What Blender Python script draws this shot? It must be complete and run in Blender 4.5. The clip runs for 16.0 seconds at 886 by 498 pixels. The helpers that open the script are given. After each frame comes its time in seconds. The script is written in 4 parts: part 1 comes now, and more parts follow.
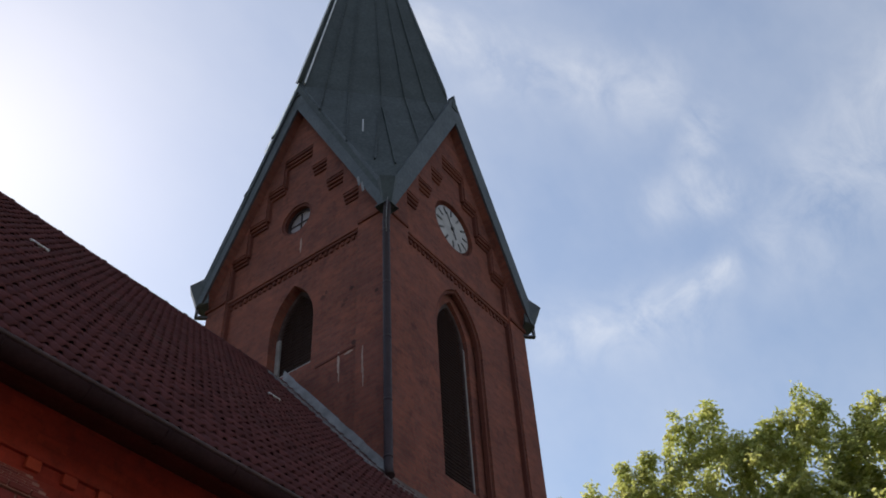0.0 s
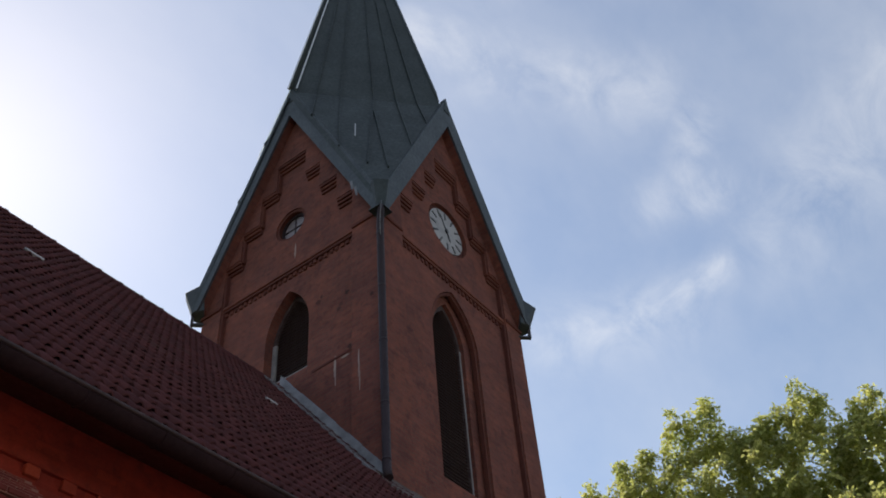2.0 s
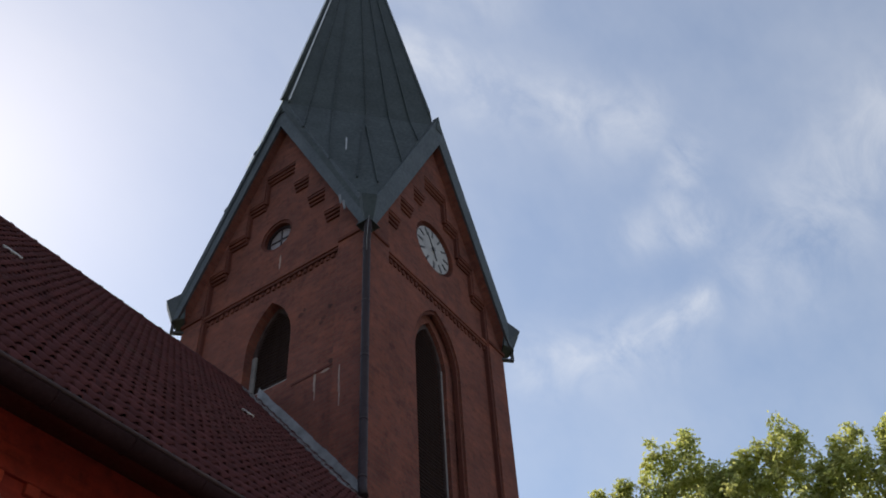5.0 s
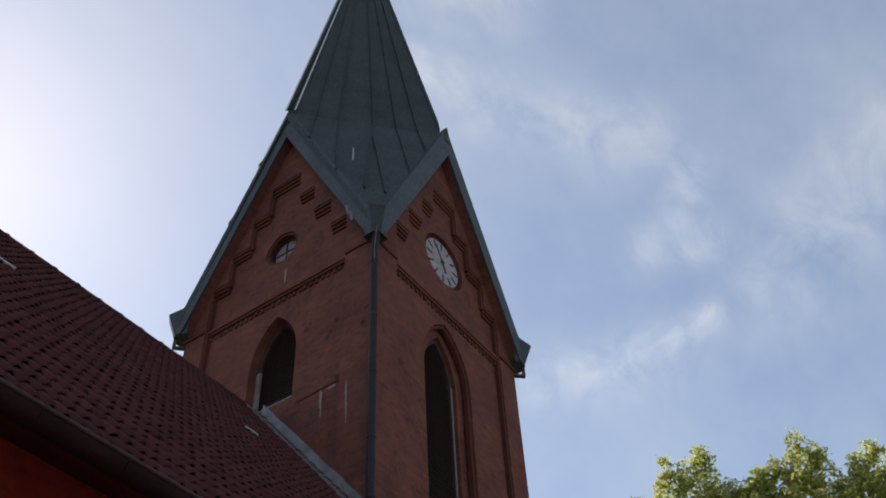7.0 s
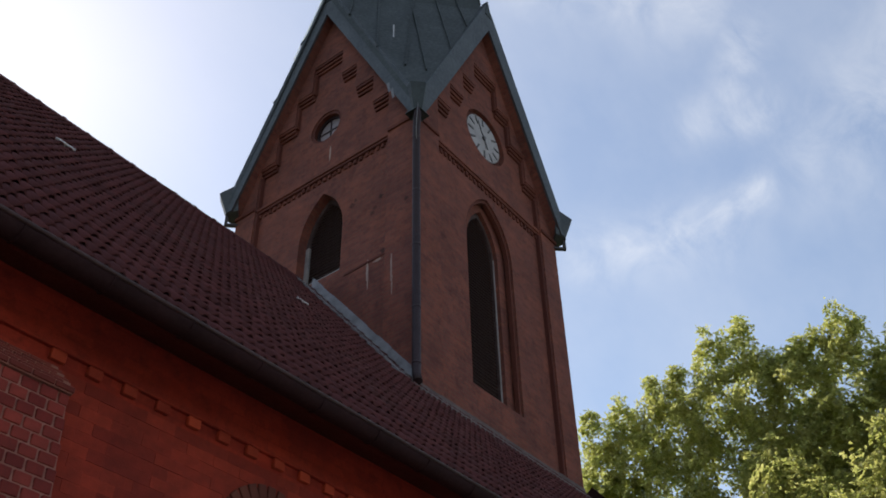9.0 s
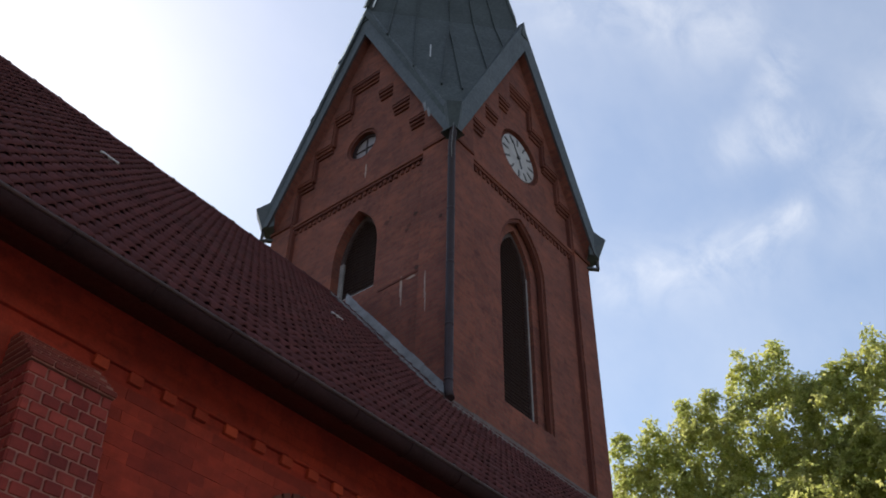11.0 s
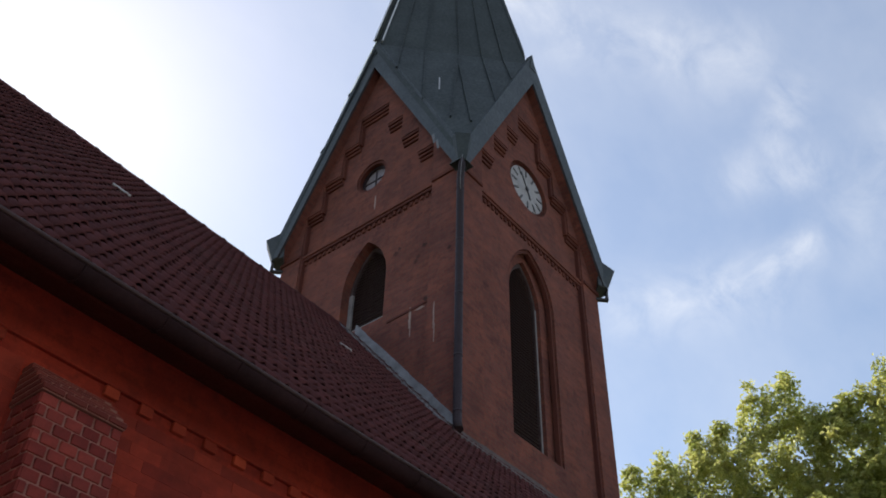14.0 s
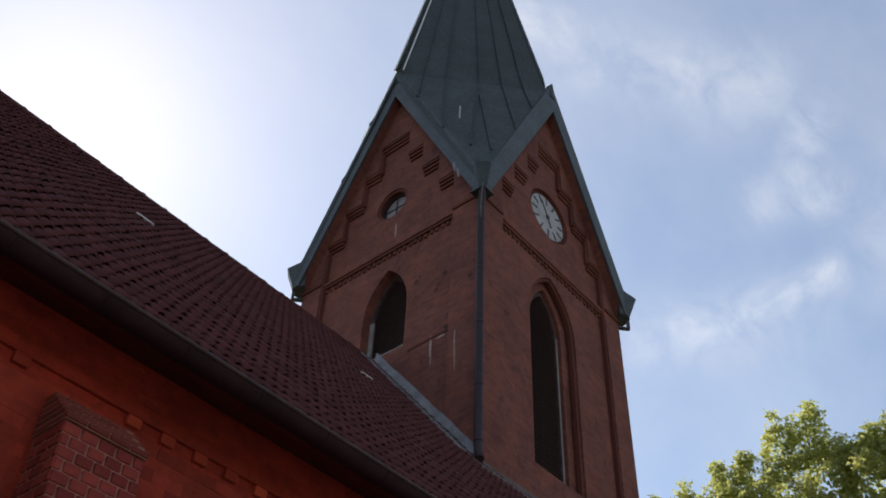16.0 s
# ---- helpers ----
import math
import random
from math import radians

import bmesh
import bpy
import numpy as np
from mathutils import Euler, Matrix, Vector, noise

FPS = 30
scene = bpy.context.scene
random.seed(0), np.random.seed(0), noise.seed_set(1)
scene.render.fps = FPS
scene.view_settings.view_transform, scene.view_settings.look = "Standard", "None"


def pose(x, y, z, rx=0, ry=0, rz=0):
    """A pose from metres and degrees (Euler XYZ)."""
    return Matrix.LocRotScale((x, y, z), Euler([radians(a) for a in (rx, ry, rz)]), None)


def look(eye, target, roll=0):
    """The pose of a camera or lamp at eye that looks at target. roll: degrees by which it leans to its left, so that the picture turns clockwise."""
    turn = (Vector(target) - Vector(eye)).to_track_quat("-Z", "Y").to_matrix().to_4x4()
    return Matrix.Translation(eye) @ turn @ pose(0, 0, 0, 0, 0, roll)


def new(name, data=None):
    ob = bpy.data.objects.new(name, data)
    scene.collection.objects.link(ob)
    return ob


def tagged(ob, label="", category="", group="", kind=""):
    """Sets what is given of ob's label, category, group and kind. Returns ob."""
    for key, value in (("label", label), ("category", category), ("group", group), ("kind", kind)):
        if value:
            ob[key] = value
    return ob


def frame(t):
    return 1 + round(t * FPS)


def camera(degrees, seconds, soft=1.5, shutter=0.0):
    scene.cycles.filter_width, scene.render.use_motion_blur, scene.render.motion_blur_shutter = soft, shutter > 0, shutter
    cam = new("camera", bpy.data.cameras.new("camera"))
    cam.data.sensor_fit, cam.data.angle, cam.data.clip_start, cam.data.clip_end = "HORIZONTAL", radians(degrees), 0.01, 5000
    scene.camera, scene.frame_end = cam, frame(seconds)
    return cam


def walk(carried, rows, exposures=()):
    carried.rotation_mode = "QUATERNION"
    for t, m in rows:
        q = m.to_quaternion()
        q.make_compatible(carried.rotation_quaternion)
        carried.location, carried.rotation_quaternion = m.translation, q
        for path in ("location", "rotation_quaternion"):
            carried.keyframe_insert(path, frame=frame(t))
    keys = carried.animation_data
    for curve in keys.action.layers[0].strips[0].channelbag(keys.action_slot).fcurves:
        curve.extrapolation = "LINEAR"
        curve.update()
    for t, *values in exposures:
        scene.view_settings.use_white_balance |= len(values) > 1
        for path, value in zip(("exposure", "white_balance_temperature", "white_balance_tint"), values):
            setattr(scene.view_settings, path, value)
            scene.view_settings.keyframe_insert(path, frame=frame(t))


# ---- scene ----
cam = camera(50.0, 16.0, soft=1.8)
ROWS = [
    (0.0, -10.403, -8.301, 1.594, 134.343, -56.204, -3.892),
    (0.5, -10.433, -8.308, 1.589, 134.872, -56.127, -5.397),
    (1.0, -10.406, -8.301, 1.589, 135.211, -56.280, -6.078),
    (1.5, -10.404, -8.308, 1.545, 134.904, -56.474, -5.689),
    (2.0, -10.404, -8.311, 1.537, 134.562, -56.666, -5.318),
    (2.5, -10.410, -8.308, 1.523, 134.451, -56.967, -4.997),
    (3.0, -10.394, -8.293, 1.511, 134.514, -57.284, -4.698),
    (3.5, -10.370, -8.271, 1.522, 134.682, -57.552, -4.435),
    (6.0, -10.176, -8.096, 1.740, 137.190, -58.219, -3.359),
    (6.5, -10.088, -7.993, 1.840, 137.900, -58.280, -3.356),
    (7.0, -9.971, -7.922, 1.952, 136.724, -57.572, -3.472),
    (7.5, -9.908, -7.878, 2.008, 136.931, -54.101, -4.358),
    (8.0, -9.943, -7.998, 1.991, 133.841, -52.424, -4.543),
    (8.2, -10.063, -8.177, 1.772, 130.143, -53.198, -2.697),
    (10.3, -10.213, -8.111, 1.546, 129.766, -52.044, 0.483),
    (10.5, -10.218, -8.147, 1.530, 130.078, -51.602, 0.756),
    (11.0, -10.223, -8.147, 1.530, 130.672, -50.890, 1.155),
    (11.5, -10.230, -8.133, 1.533, 130.966, -50.535, 1.372),
    (12.0, -10.228, -8.138, 1.526, 131.296, -50.218, 1.532),
    (12.5, -10.239, -8.167, 1.513, 131.577, -50.103, 1.605),
    (13.0, -10.250, -8.192, 1.500, 131.869, -50.062, 1.636),
    (13.5, -10.251, -8.188, 1.501, 132.180, -50.068, 1.618),
    (14.0, -10.255, -8.198, 1.494, 132.501, -50.035, 1.663),
    (14.5, -10.256, -8.182, 1.512, 132.840, -49.642, 1.990),
    (15.0, -10.252, -8.187, 1.511, 133.299, -49.161, 2.270),
    (15.5, -10.264, -8.195, 1.510, 133.709, -48.738, 2.546),
    (16.0, -10.270, -8.197, 1.506, 134.096, -48.282, 2.862),
]


def lens_pose(x, y, z, up, heading, lean):
    """Eye, degrees up from straight down, heading, lean to the left of the upright."""
    return pose(x, y, z, 0, 0, heading) @ pose(0, 0, 0, up) @ pose(0, 0, 0, 0, 0, lean)


walk(cam, [(t, lens_pose(x, y, z, up, heading, lean)) for t, x, y, z, up, heading, lean in ROWS],
     exposures=[(t, stops, 6800, 10) for t, stops in ((0.0, 0.22), (3.7, 0.22), (6.0, 0.12), (7.5, 0.12), (8.2, 0.18), (10.3, 0.44), (12.5, 0.41), (14.0, 0.40), (16.0, 0.30))])

# ---- sky, sun ----
SUN_AZ, SUN_EL = 16.5, 46.0
world = bpy.data.worlds.new("sky")
scene.world = world
world.use_nodes = True


class Nodes:
    """Short way to build a node tree."""

    def __init__(self, tree):
        self.tree = tree

    def add(self, kind, operation="", **values):
        node = self.tree.nodes.new("ShaderNode" + kind)
        if operation:
            node.operation = operation
        for key, value in values.items():
            self.put(node, key, value)
        return node

    def put(self, node, key, value):
        if isinstance(value, bpy.types.NodeSocket):
            self.tree.links.new(value, node.inputs[key])
        else:
            node.inputs[key].default_value = value

    def math(self, op, a, b=0.0, c=0.0):
        node = self.tree.nodes.new("ShaderNodeMath")
        node.operation = op
        for i, v in enumerate((a, b, c)):
            self.put(node, i, v)
        return node.outputs[0]

    def mix(self, f, a, b, blend="MIX"):
        node = self.tree.nodes.new("ShaderNodeMix")
        node.data_type, node.blend_type = "RGBA", blend
        self.put(node, 0, f)
        self.put(node, 6, a if isinstance(a, bpy.types.NodeSocket) else (*a, 1))
        self.put(node, 7, b if isinstance(b, bpy.types.NodeSocket) else (*b, 1))
        return node.outputs[2]

    def ramp(self, f, lo, hi, a=0.0, b=1.0):
        node = self.tree.nodes.new("ShaderNodeMapRange")
        for i, v in enumerate((f, lo, hi, a, b)):
            self.put(node, i, v)
        return node.outputs[0]

    def noise(self, vector, scale, detail=4.0, rough=0.55, distortion=0.0):
        node = self.tree.nodes.new("ShaderNodeTexNoise")
        if vector is not None:
            self.put(node, "Vector", vector)
        self.put(node, "Scale", scale), self.put(node, "Detail", detail), self.put(node, "Roughness", rough)
        self.put(node, "Distortion", distortion)
        return node.outputs[0]


def way(az, el):
    a, e = radians(az), radians(el)
    return Vector((math.sin(a) * math.cos(e), math.cos(a) * math.cos(e), math.sin(e)))


N = Nodes(world.node_tree)
sky = N.add("TexSky")
sky.sky_type, sky.sun_disc = "NISHITA", False
sky.sun_elevation, sky.sun_rotation = radians(SUN_EL), radians(SUN_AZ)
sky.air_density, sky.dust_density, sky.ozone_density = 1.0, 0.30, 0.6
coord = N.add("TexCoord").outputs["Generated"]
# thin cirrus: streaks of torn noise along three lines in the sky
stretch = N.add("Mapping", Vector=coord)
stretch.inputs["Rotation"].default_value = (0.3, 0.5, 0.9)
stretch.inputs["Scale"].default_value = (1.0, 1.9, 1.8)
torn = N.ramp(N.noise(stretch.outputs[0], 9.0, 8.0, 0.64, 0.5), 0.34, 0.78)
cover = None
for az0, el0, az1, el1, width, strength in ((64.6, 38.2, 74.0, 38.4, 0.034, 0.42), (73.0, 38.6, 77.8, 39.9, 0.020, 0.46), (75.0, 44.6, 79.4, 44.2, 0.026, 0.40), (77.6, 44.8, 80.2, 48.4, 0.024, 0.36),
                                            (56, 57.6, 64, 54.6, 0.028, 0.42), (62, 55.2, 77, 51.0, 0.036, 0.34), (84, 41, 95, 45, 0.06, 0.3), (31, 67, 64, 63, 0.06, 0.5)):
    a, b = way(az0, el0), way(az1, el1)
    along = b - a
    rel = N.add("VectorMath", operation="SUBTRACT")
    N.put(rel, 0, coord), N.put(rel, 1, a)
    dot = N.add("VectorMath", operation="DOT_PRODUCT")
    N.put(dot, 0, rel.outputs[0]), N.put(dot, 1, along / along.length_squared)
    on = N.add("Clamp", Value=dot.outputs["Value"])
    foot = N.add("VectorMath", operation="SCALE")
    N.put(foot, 0, along), N.put(foot, "Scale", on.outputs[0])
    off = N.add("VectorMath", operation="DISTANCE")
    N.put(off, 0, rel.outputs[0]), N.put(off, 1, foot.outputs[0])
    near = N.math("MULTIPLY", N.math("EXPONENT", N.math("MULTIPLY", N.math("POWER", N.math("DIVIDE", off.outputs["Value"], width), 2.0), -1.0)), strength)
    cover = near if cover is None else N.math("MAXIMUM", cover, near)
veil = N.math("MULTIPLY", N.ramp(N.noise(stretch.outputs[0], 3.0, 5.0, 0.6), 0.35, 0.75, 0.4, 1.0), 0.25)
amount = N.math("ADD", N.math("MULTIPLY", cover, torn), veil)
back = world.node_tree.nodes["Background"]
N.put(back, "Color", N.mix(amount, sky.outputs[0], (6.25, 6.40, 6.65)))
N.put(back, "Strength", 0.14)
sun = new("sun", bpy.data.lights.new("sun", "SUN"))
sun.data.energy, sun.data.angle, sun.data.color = 3.5, radians(0.6), (1.0, 0.94, 0.85)
sun.matrix_world = look(way(SUN_AZ, SUN_EL) * 100, (0, 0, 0))


# ---- materials ----
def material(name, rough=0.8, metal=0.0):
    m = bpy.data.materials.new(name)
    m.use_nodes = True
    n = Nodes(m.node_tree)
    shader = m.node_tree.nodes["Principled BSDF"]
    shader.inputs["Roughness"].default_value = rough
    shader.inputs["Metallic"].default_value = metal
    shader.inputs["Specular IOR Level"].default_value = 0.3
    return m, n, shader


def bump(n, shader, height, strength, distance):
    node = n.add("Bump", Height=height)
    node.inputs["Strength"].default_value, node.inputs["Distance"].default_value = strength, distance
    n.put(shader, "Normal", node.outputs[0])


def brickwork(name, dark, light, mortar, length, course, soot, relief):
    """Brick laid in courses along local x (or y) and z."""
    m, n, shader = material(name, 0.9)
    pos = n.add("TexCoord").outputs["Object"]
    sep = n.add("SeparateXYZ", Vector=pos)
    along = n.math("ADD", sep.outputs[0], sep.outputs[1])
    vec = n.add("CombineXYZ", X=along, Y=sep.outputs[2]).outputs[0]
    tex = n.add("TexBrick", Vector=vec)
    for key, value in (("Scale", 1.0), ("Mortar Size", 0.011), ("Mortar Smooth", 0.3), ("Brick Width", length), ("Row Height", course), ("Bias", 0.0)):
        tex.inputs[key].default_value = value
    tex.inputs["Color1"].default_value, tex.inputs["Color2"].default_value, tex.inputs["Mortar"].default_value = (*dark, 1), (*light, 1), (*mortar, 1)
    stains = n.ramp(n.noise(pos, 0.8, 6.0, 0.68), 0.40, 0.62)
    patch = n.ramp(n.noise(pos, 2.1, 5.0, 0.7), 0.44, 0.62)
    fine = n.noise(pos, 38.0, 3.0, 0.6)
    col = n.mix(n.math("MULTIPLY", stains, 0.7), tex.outputs[0], n.mix(1.0, tex.outputs[0], soot, "MULTIPLY"))
    col = n.mix(n.math("MULTIPLY", patch, 0.55), col, n.mix(1.0, col, (1.5, 1.35, 1.1), "MULTIPLY"))
    smear = n.ramp(n.noise(pos, 5.5, 4.0, 0.7), 0.52, 0.68)
    col = n.mix(n.math("MULTIPLY", smear, 0.6), col, n.mix(1.0, col, (0.52, 0.5, 0.55), "MULTIPLY"))
    pale = n.ramp(n.noise(pos, 3.3, 6.0, 0.75, 0.5), 0.58, 0.72)
    col = n.mix(n.math("MULTIPLY", pale, 0.35), col, mortar)
    col = n.mix(0.35, col, n.mix(1.0, col, n.add("CombineColor", Red=fine, Green=fine, Blue=fine).outputs[0], "MULTIPLY"))
    n.put(shader, "Base Color", col)
    height = n.math("ADD", n.math("MULTIPLY", tex.outputs["Fac"], -1.0), n.math("MULTIPLY", fine, 0.35))
    bump(n, shader, height, relief, 0.010)
    return m


def single_brick(name, dark, light, patches=0.0):
    """One brick, its colour by chance."""
    m, n, shader = material(name, 0.88)
    pos = n.add("TexCoord").outputs["Object"]
    chance = n.add("ObjectInfo").outputs["Random"]
    col = n.mix(chance, dark, light)
    blot = n.ramp(n.noise(pos, 9.0, 4.0, 0.6), 0.35, 0.7)
    col = n.mix(n.math("MULTIPLY", blot, 0.5), col, n.mix(1.0, col, (0.62, 0.6, 0.62), "MULTIPLY"))
    if patches:
        # soot and wear that run on over many bricks
        place = n.add("NewGeometry").outputs["Position"]
        wear = n.ramp(n.noise(place, patches, 6.0, 0.7, 0.4), 0.40, 0.64)
        col = n.mix(n.math("MULTIPLY", wear, 0.7), col, n.mix(1.0, col, (0.55, 0.62, 0.66), "MULTIPLY"))
    fine = n.noise(pos, 70.0, 3.0, 0.6)
    n.put(shader, "Base Color", col)
    bump(n, shader, fine, 0.5, 0.008)
    return m


def mottled(name, a, b, scale, rough, metal=0.0, grain=30.0, relief=0.004, low=0.35, high=0.65):
    m, n, shader = material(name, rough, metal)
    pos = n.add("TexCoord").outputs["Object"]
    if rough >= 0.7:
        shader.inputs["Specular IOR Level"].default_value = 0.12
    big = n.ramp(n.noise(pos, scale, 5.0, 0.6), low, high)
    small = n.noise(pos, grain, 3.0, 0.6)
    n.put(shader, "Base Color", n.mix(n.math("MULTIPLY", small, 0.5), n.mix(big, a, b), tuple(0.6 * v for v in a)))
    n.put(shader, "Roughness", n.ramp(small, 0.3, 0.7, max(rough - 0.12, 0.05), min(rough + 0.12, 1.0)))
    bump(n, shader, small, 0.4, relief)
    return m


TOWER_BRICK = brickwork("tower_brick", (0.182, 0.058, 0.046), (0.235, 0.078, 0.059), (0.18, 0.079, 0.061), 0.2475, 0.082, (0.60, 0.6, 0.64), 0.22)
NAVE_BRICK = brickwork("nave_brick", (0.25, 0.0225, 0.0125), (0.34, 0.036, 0.018), (0.28, 0.028, 0.015), 0.286, 0.098, (0.70, 0.66, 0.66), 0.10)
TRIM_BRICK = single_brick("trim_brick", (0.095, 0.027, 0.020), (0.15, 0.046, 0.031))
CAP_BRICK = single_brick("weathered_cap_brick", (0.115, 0.018, 0.013), (0.19, 0.036, 0.024))
DARK_BRICK = single_brick("hole_shade_brick", (0.06, 0.025, 0.02), (0.10, 0.035, 0.026))
RED_BRICK = single_brick("red_brick", (0.165, 0.019, 0.015), (0.27, 0.040, 0.028), 3.0)
ORANGE_BRICK = single_brick("orange_brick", (0.20, 0.020, 0.0115), (0.34, 0.038, 0.018), 2.2)
BRIGHT_BRICK = single_brick("dentil_orange_brick", (0.25, 0.027, 0.013), (0.44, 0.058, 0.024))
MORTAR = mottled("mortar", (0.30, 0.135, 0.105), (0.22, 0.09, 0.07), 6.0, 0.95)
COPPER = mottled("weathered_copper", (0.036, 0.045, 0.047), (0.055, 0.067, 0.070), 1.1, 0.65, 0.1, 14.0)
VERGE_COPPER = mottled("verge_copper", (0.056, 0.067, 0.077), (0.084, 0.097, 0.110), 1.6, 0.6, 0.1, 14.0)
LIP_PAINT = mottled("lighter_gutter_lip", (0.040, 0.021, 0.021), (0.065, 0.035, 0.035), 3.0, 0.65)
LEAD_DULL = mottled("dull_lead", (0.095, 0.072, 0.068), (0.16, 0.125, 0.12), 3.0, 0.8)
PALE_PAINT = mottled("pale_sill_paint", (0.20, 0.185, 0.19), (0.30, 0.28, 0.285), 5.0, 0.7)
LEAD = mottled("lead_sheet", (0.14, 0.135, 0.14), (0.27, 0.265, 0.28), 3.0, 0.5, 0.3)
ZINC_PIPE = mottled("painted_pipe", (0.022, 0.0115, 0.0145), (0.036, 0.020, 0.025), 4.0, 0.58)
GUTTER_PAINT = mottled("brown_gutter", (0.021, 0.0085, 0.0095), (0.030, 0.012, 0.0135), 3.0, 0.8)
DARK_WOOD = mottled("dark_boards", (0.070, 0.017, 0.013), (0.10, 0.024, 0.018), 3.0, 0.8)
LOUVRE = mottled("louvre_board", (0.036, 0.020, 0.019), (0.058, 0.034, 0.031), 4.0, 0.8)
GREY_PAINT = mottled("grey_painted_wood", (0.060, 0.038, 0.038), (0.10, 0.072, 0.072), 6.0, 0.7)
DIAL = mottled("dial_enamel", (0.42, 0.40, 0.41), (0.28, 0.265, 0.27), 3.0, 0.5)
BLACK = mottled("black_metal", (0.045, 0.042, 0.048), (0.08, 0.075, 0.085), 6.0, 0.5)
LIME = mottled("lime_bloom", (0.40, 0.30, 0.26), (0.26, 0.16, 0.13), 5.0, 0.95)
# bright metal for strips that imitate sun glints on the copper edges
GLINT_METAL = mottled("glint_metal", (0.78, 0.76, 0.68), (0.92, 0.90, 0.82), 5.0, 0.34, 1.0)
PALE = mottled("pale_metal", (0.42, 0.41, 0.42), (0.56, 0.55, 0.55), 6.0, 0.4, 0.2)
BARK = mottled("bark", (0.07, 0.05, 0.035), (0.12, 0.09, 0.065), 2.0, 0.95, 0.0, 18.0, 0.02)
GLASS, _n, _s = material("window_glass", 0.4)
_s.inputs["Base Color"].default_value = (0.19, 0.16, 0.17, 1)
_s.inputs["Specular IOR Level"].default_value = 0.5


def tile_material(name, info):
    m, n, shader = material(name, 0.8)
    shader.inputs["Specular IOR Level"].default_value = 0.12
    pos = n.add("TexCoord").outputs["Object"]
    chance = n.add("ObjectInfo").outputs["Random"] if info else n.add("NewGeometry").outputs["Random Per Island"]
    col = n.mix(chance, (0.060, 0.0205, 0.0225), (0.092, 0.030, 0.032))
    lichen = n.ramp(n.noise(pos, 1.7, 5.0, 0.65), 0.5, 0.72)
    col = n.mix(n.math("MULTIPLY", lichen, 0.45), col, (0.090, 0.048, 0.047))
    n.put(shader, "Base Color", col)
    bump(n, shader, n.noise(pos, 45.0, 3.0, 0.6), 0.4, 0.006)
    return m


TILE, TILE_FAR = tile_material("roof_tile", True), tile_material("roof_tiles_far", False)


def leaf_material():
    m, n, shader = material("maple_leaf", 0.4)
    chance = n.add("NewGeometry").outputs["Random Per Island"]
    clump = n.ramp(n.noise(n.add("TexCoord").outputs["Object"], 1.6, 3.0, 0.6), 0.38, 0.64)
    chance = n.math("ADD", n.math("MULTIPLY", chance, 0.6), n.math("MULTIPLY", clump, 0.4))
    col = n.mix(chance, (0.085, 0.105, 0.036), (0.37, 0.35, 0.15))
    n.put(shader, "Base Color", col)
    shader.inputs["Specular IOR Level"].default_value = 0.4
    glow = n.add("BsdfTranslucent", Color=n.mix(chance, (0.38, 0.44, 0.10), (0.84, 0.80, 0.29)))
    both = n.add("MixShader", Fac=0.68)
    n.put(both, 1, shader.outputs[0]), n.put(both, 2, glow.outputs[0])
    out = m.node_tree.nodes["Material Output"]
    m.node_tree.links.new(both.outputs[0], out.inputs["Surface"])
    return m


LEAF = leaf_material()
GRASS = mottled("grass", (0.045, 0.07, 0.02), (0.085, 0.095, 0.035), 0.3, 0.95, 0.0, 6.0, 0.03)
# pale so that the unseen yard throws warm light up the walls
BOUNCE_PAVING = mottled("bounce_gravel", (0.38, 0.33, 0.275), (0.49, 0.43, 0.36), 0.7, 0.95, 0.0, 25.0, 0.01)


# ---- mesh helpers ----
def part(name, bm, mat, parent=None, label="", at=None):
    """Links a bmesh as one mesh object, under a thing or a part."""
    me = bpy.data.meshes.new(name)
    bm.to_mesh(me)
    bm.free()
    me.materials.append(mat)
    return placed(name, me, parent, label, at)


def placed(name, me, parent=None, label="", at=None):
    ob = new(name, me)
    if parent is not None:
        ob.parent = parent
    if at is not None:
        ob.matrix_basis = at
    if label:
        ob["label"] = label
    return ob


def from_lists(name, verts, faces, mat, parent=None, label="", at=None, smooth=False):
    me = bpy.data.meshes.new(name)
    me.from_pydata(verts, [], faces)
    me.materials.append(mat)
    if smooth:
        me.polygons.foreach_set("use_smooth", [True] * len(faces))
    return placed(name, me, parent, label, at)


def empty(name, label, category, at=None, group=""):
    ob = new(name)
    if at is not None:
        ob.matrix_basis = at
    return tagged(ob, label, category, group)


def box(bm, lo, hi, bevel=0.0):
    """A block between two corners."""
    m = Matrix.LocRotScale([(a + b) / 2 for a, b in zip(lo, hi)], None, [abs(b - a) for a, b in zip(lo, hi)])
    made = bmesh.ops.create_cube(bm, size=1.0, matrix=m)["verts"]
    if bevel:
        edges = list({e for v in made for e in v.link_edges})
        bmesh.ops.bevel(bm, geom=edges, offset=bevel, segments=1, affect="EDGES")
    return bm


def block(lo, hi, bevel=0.0):
    return box(bmesh.new(), lo, hi, bevel)


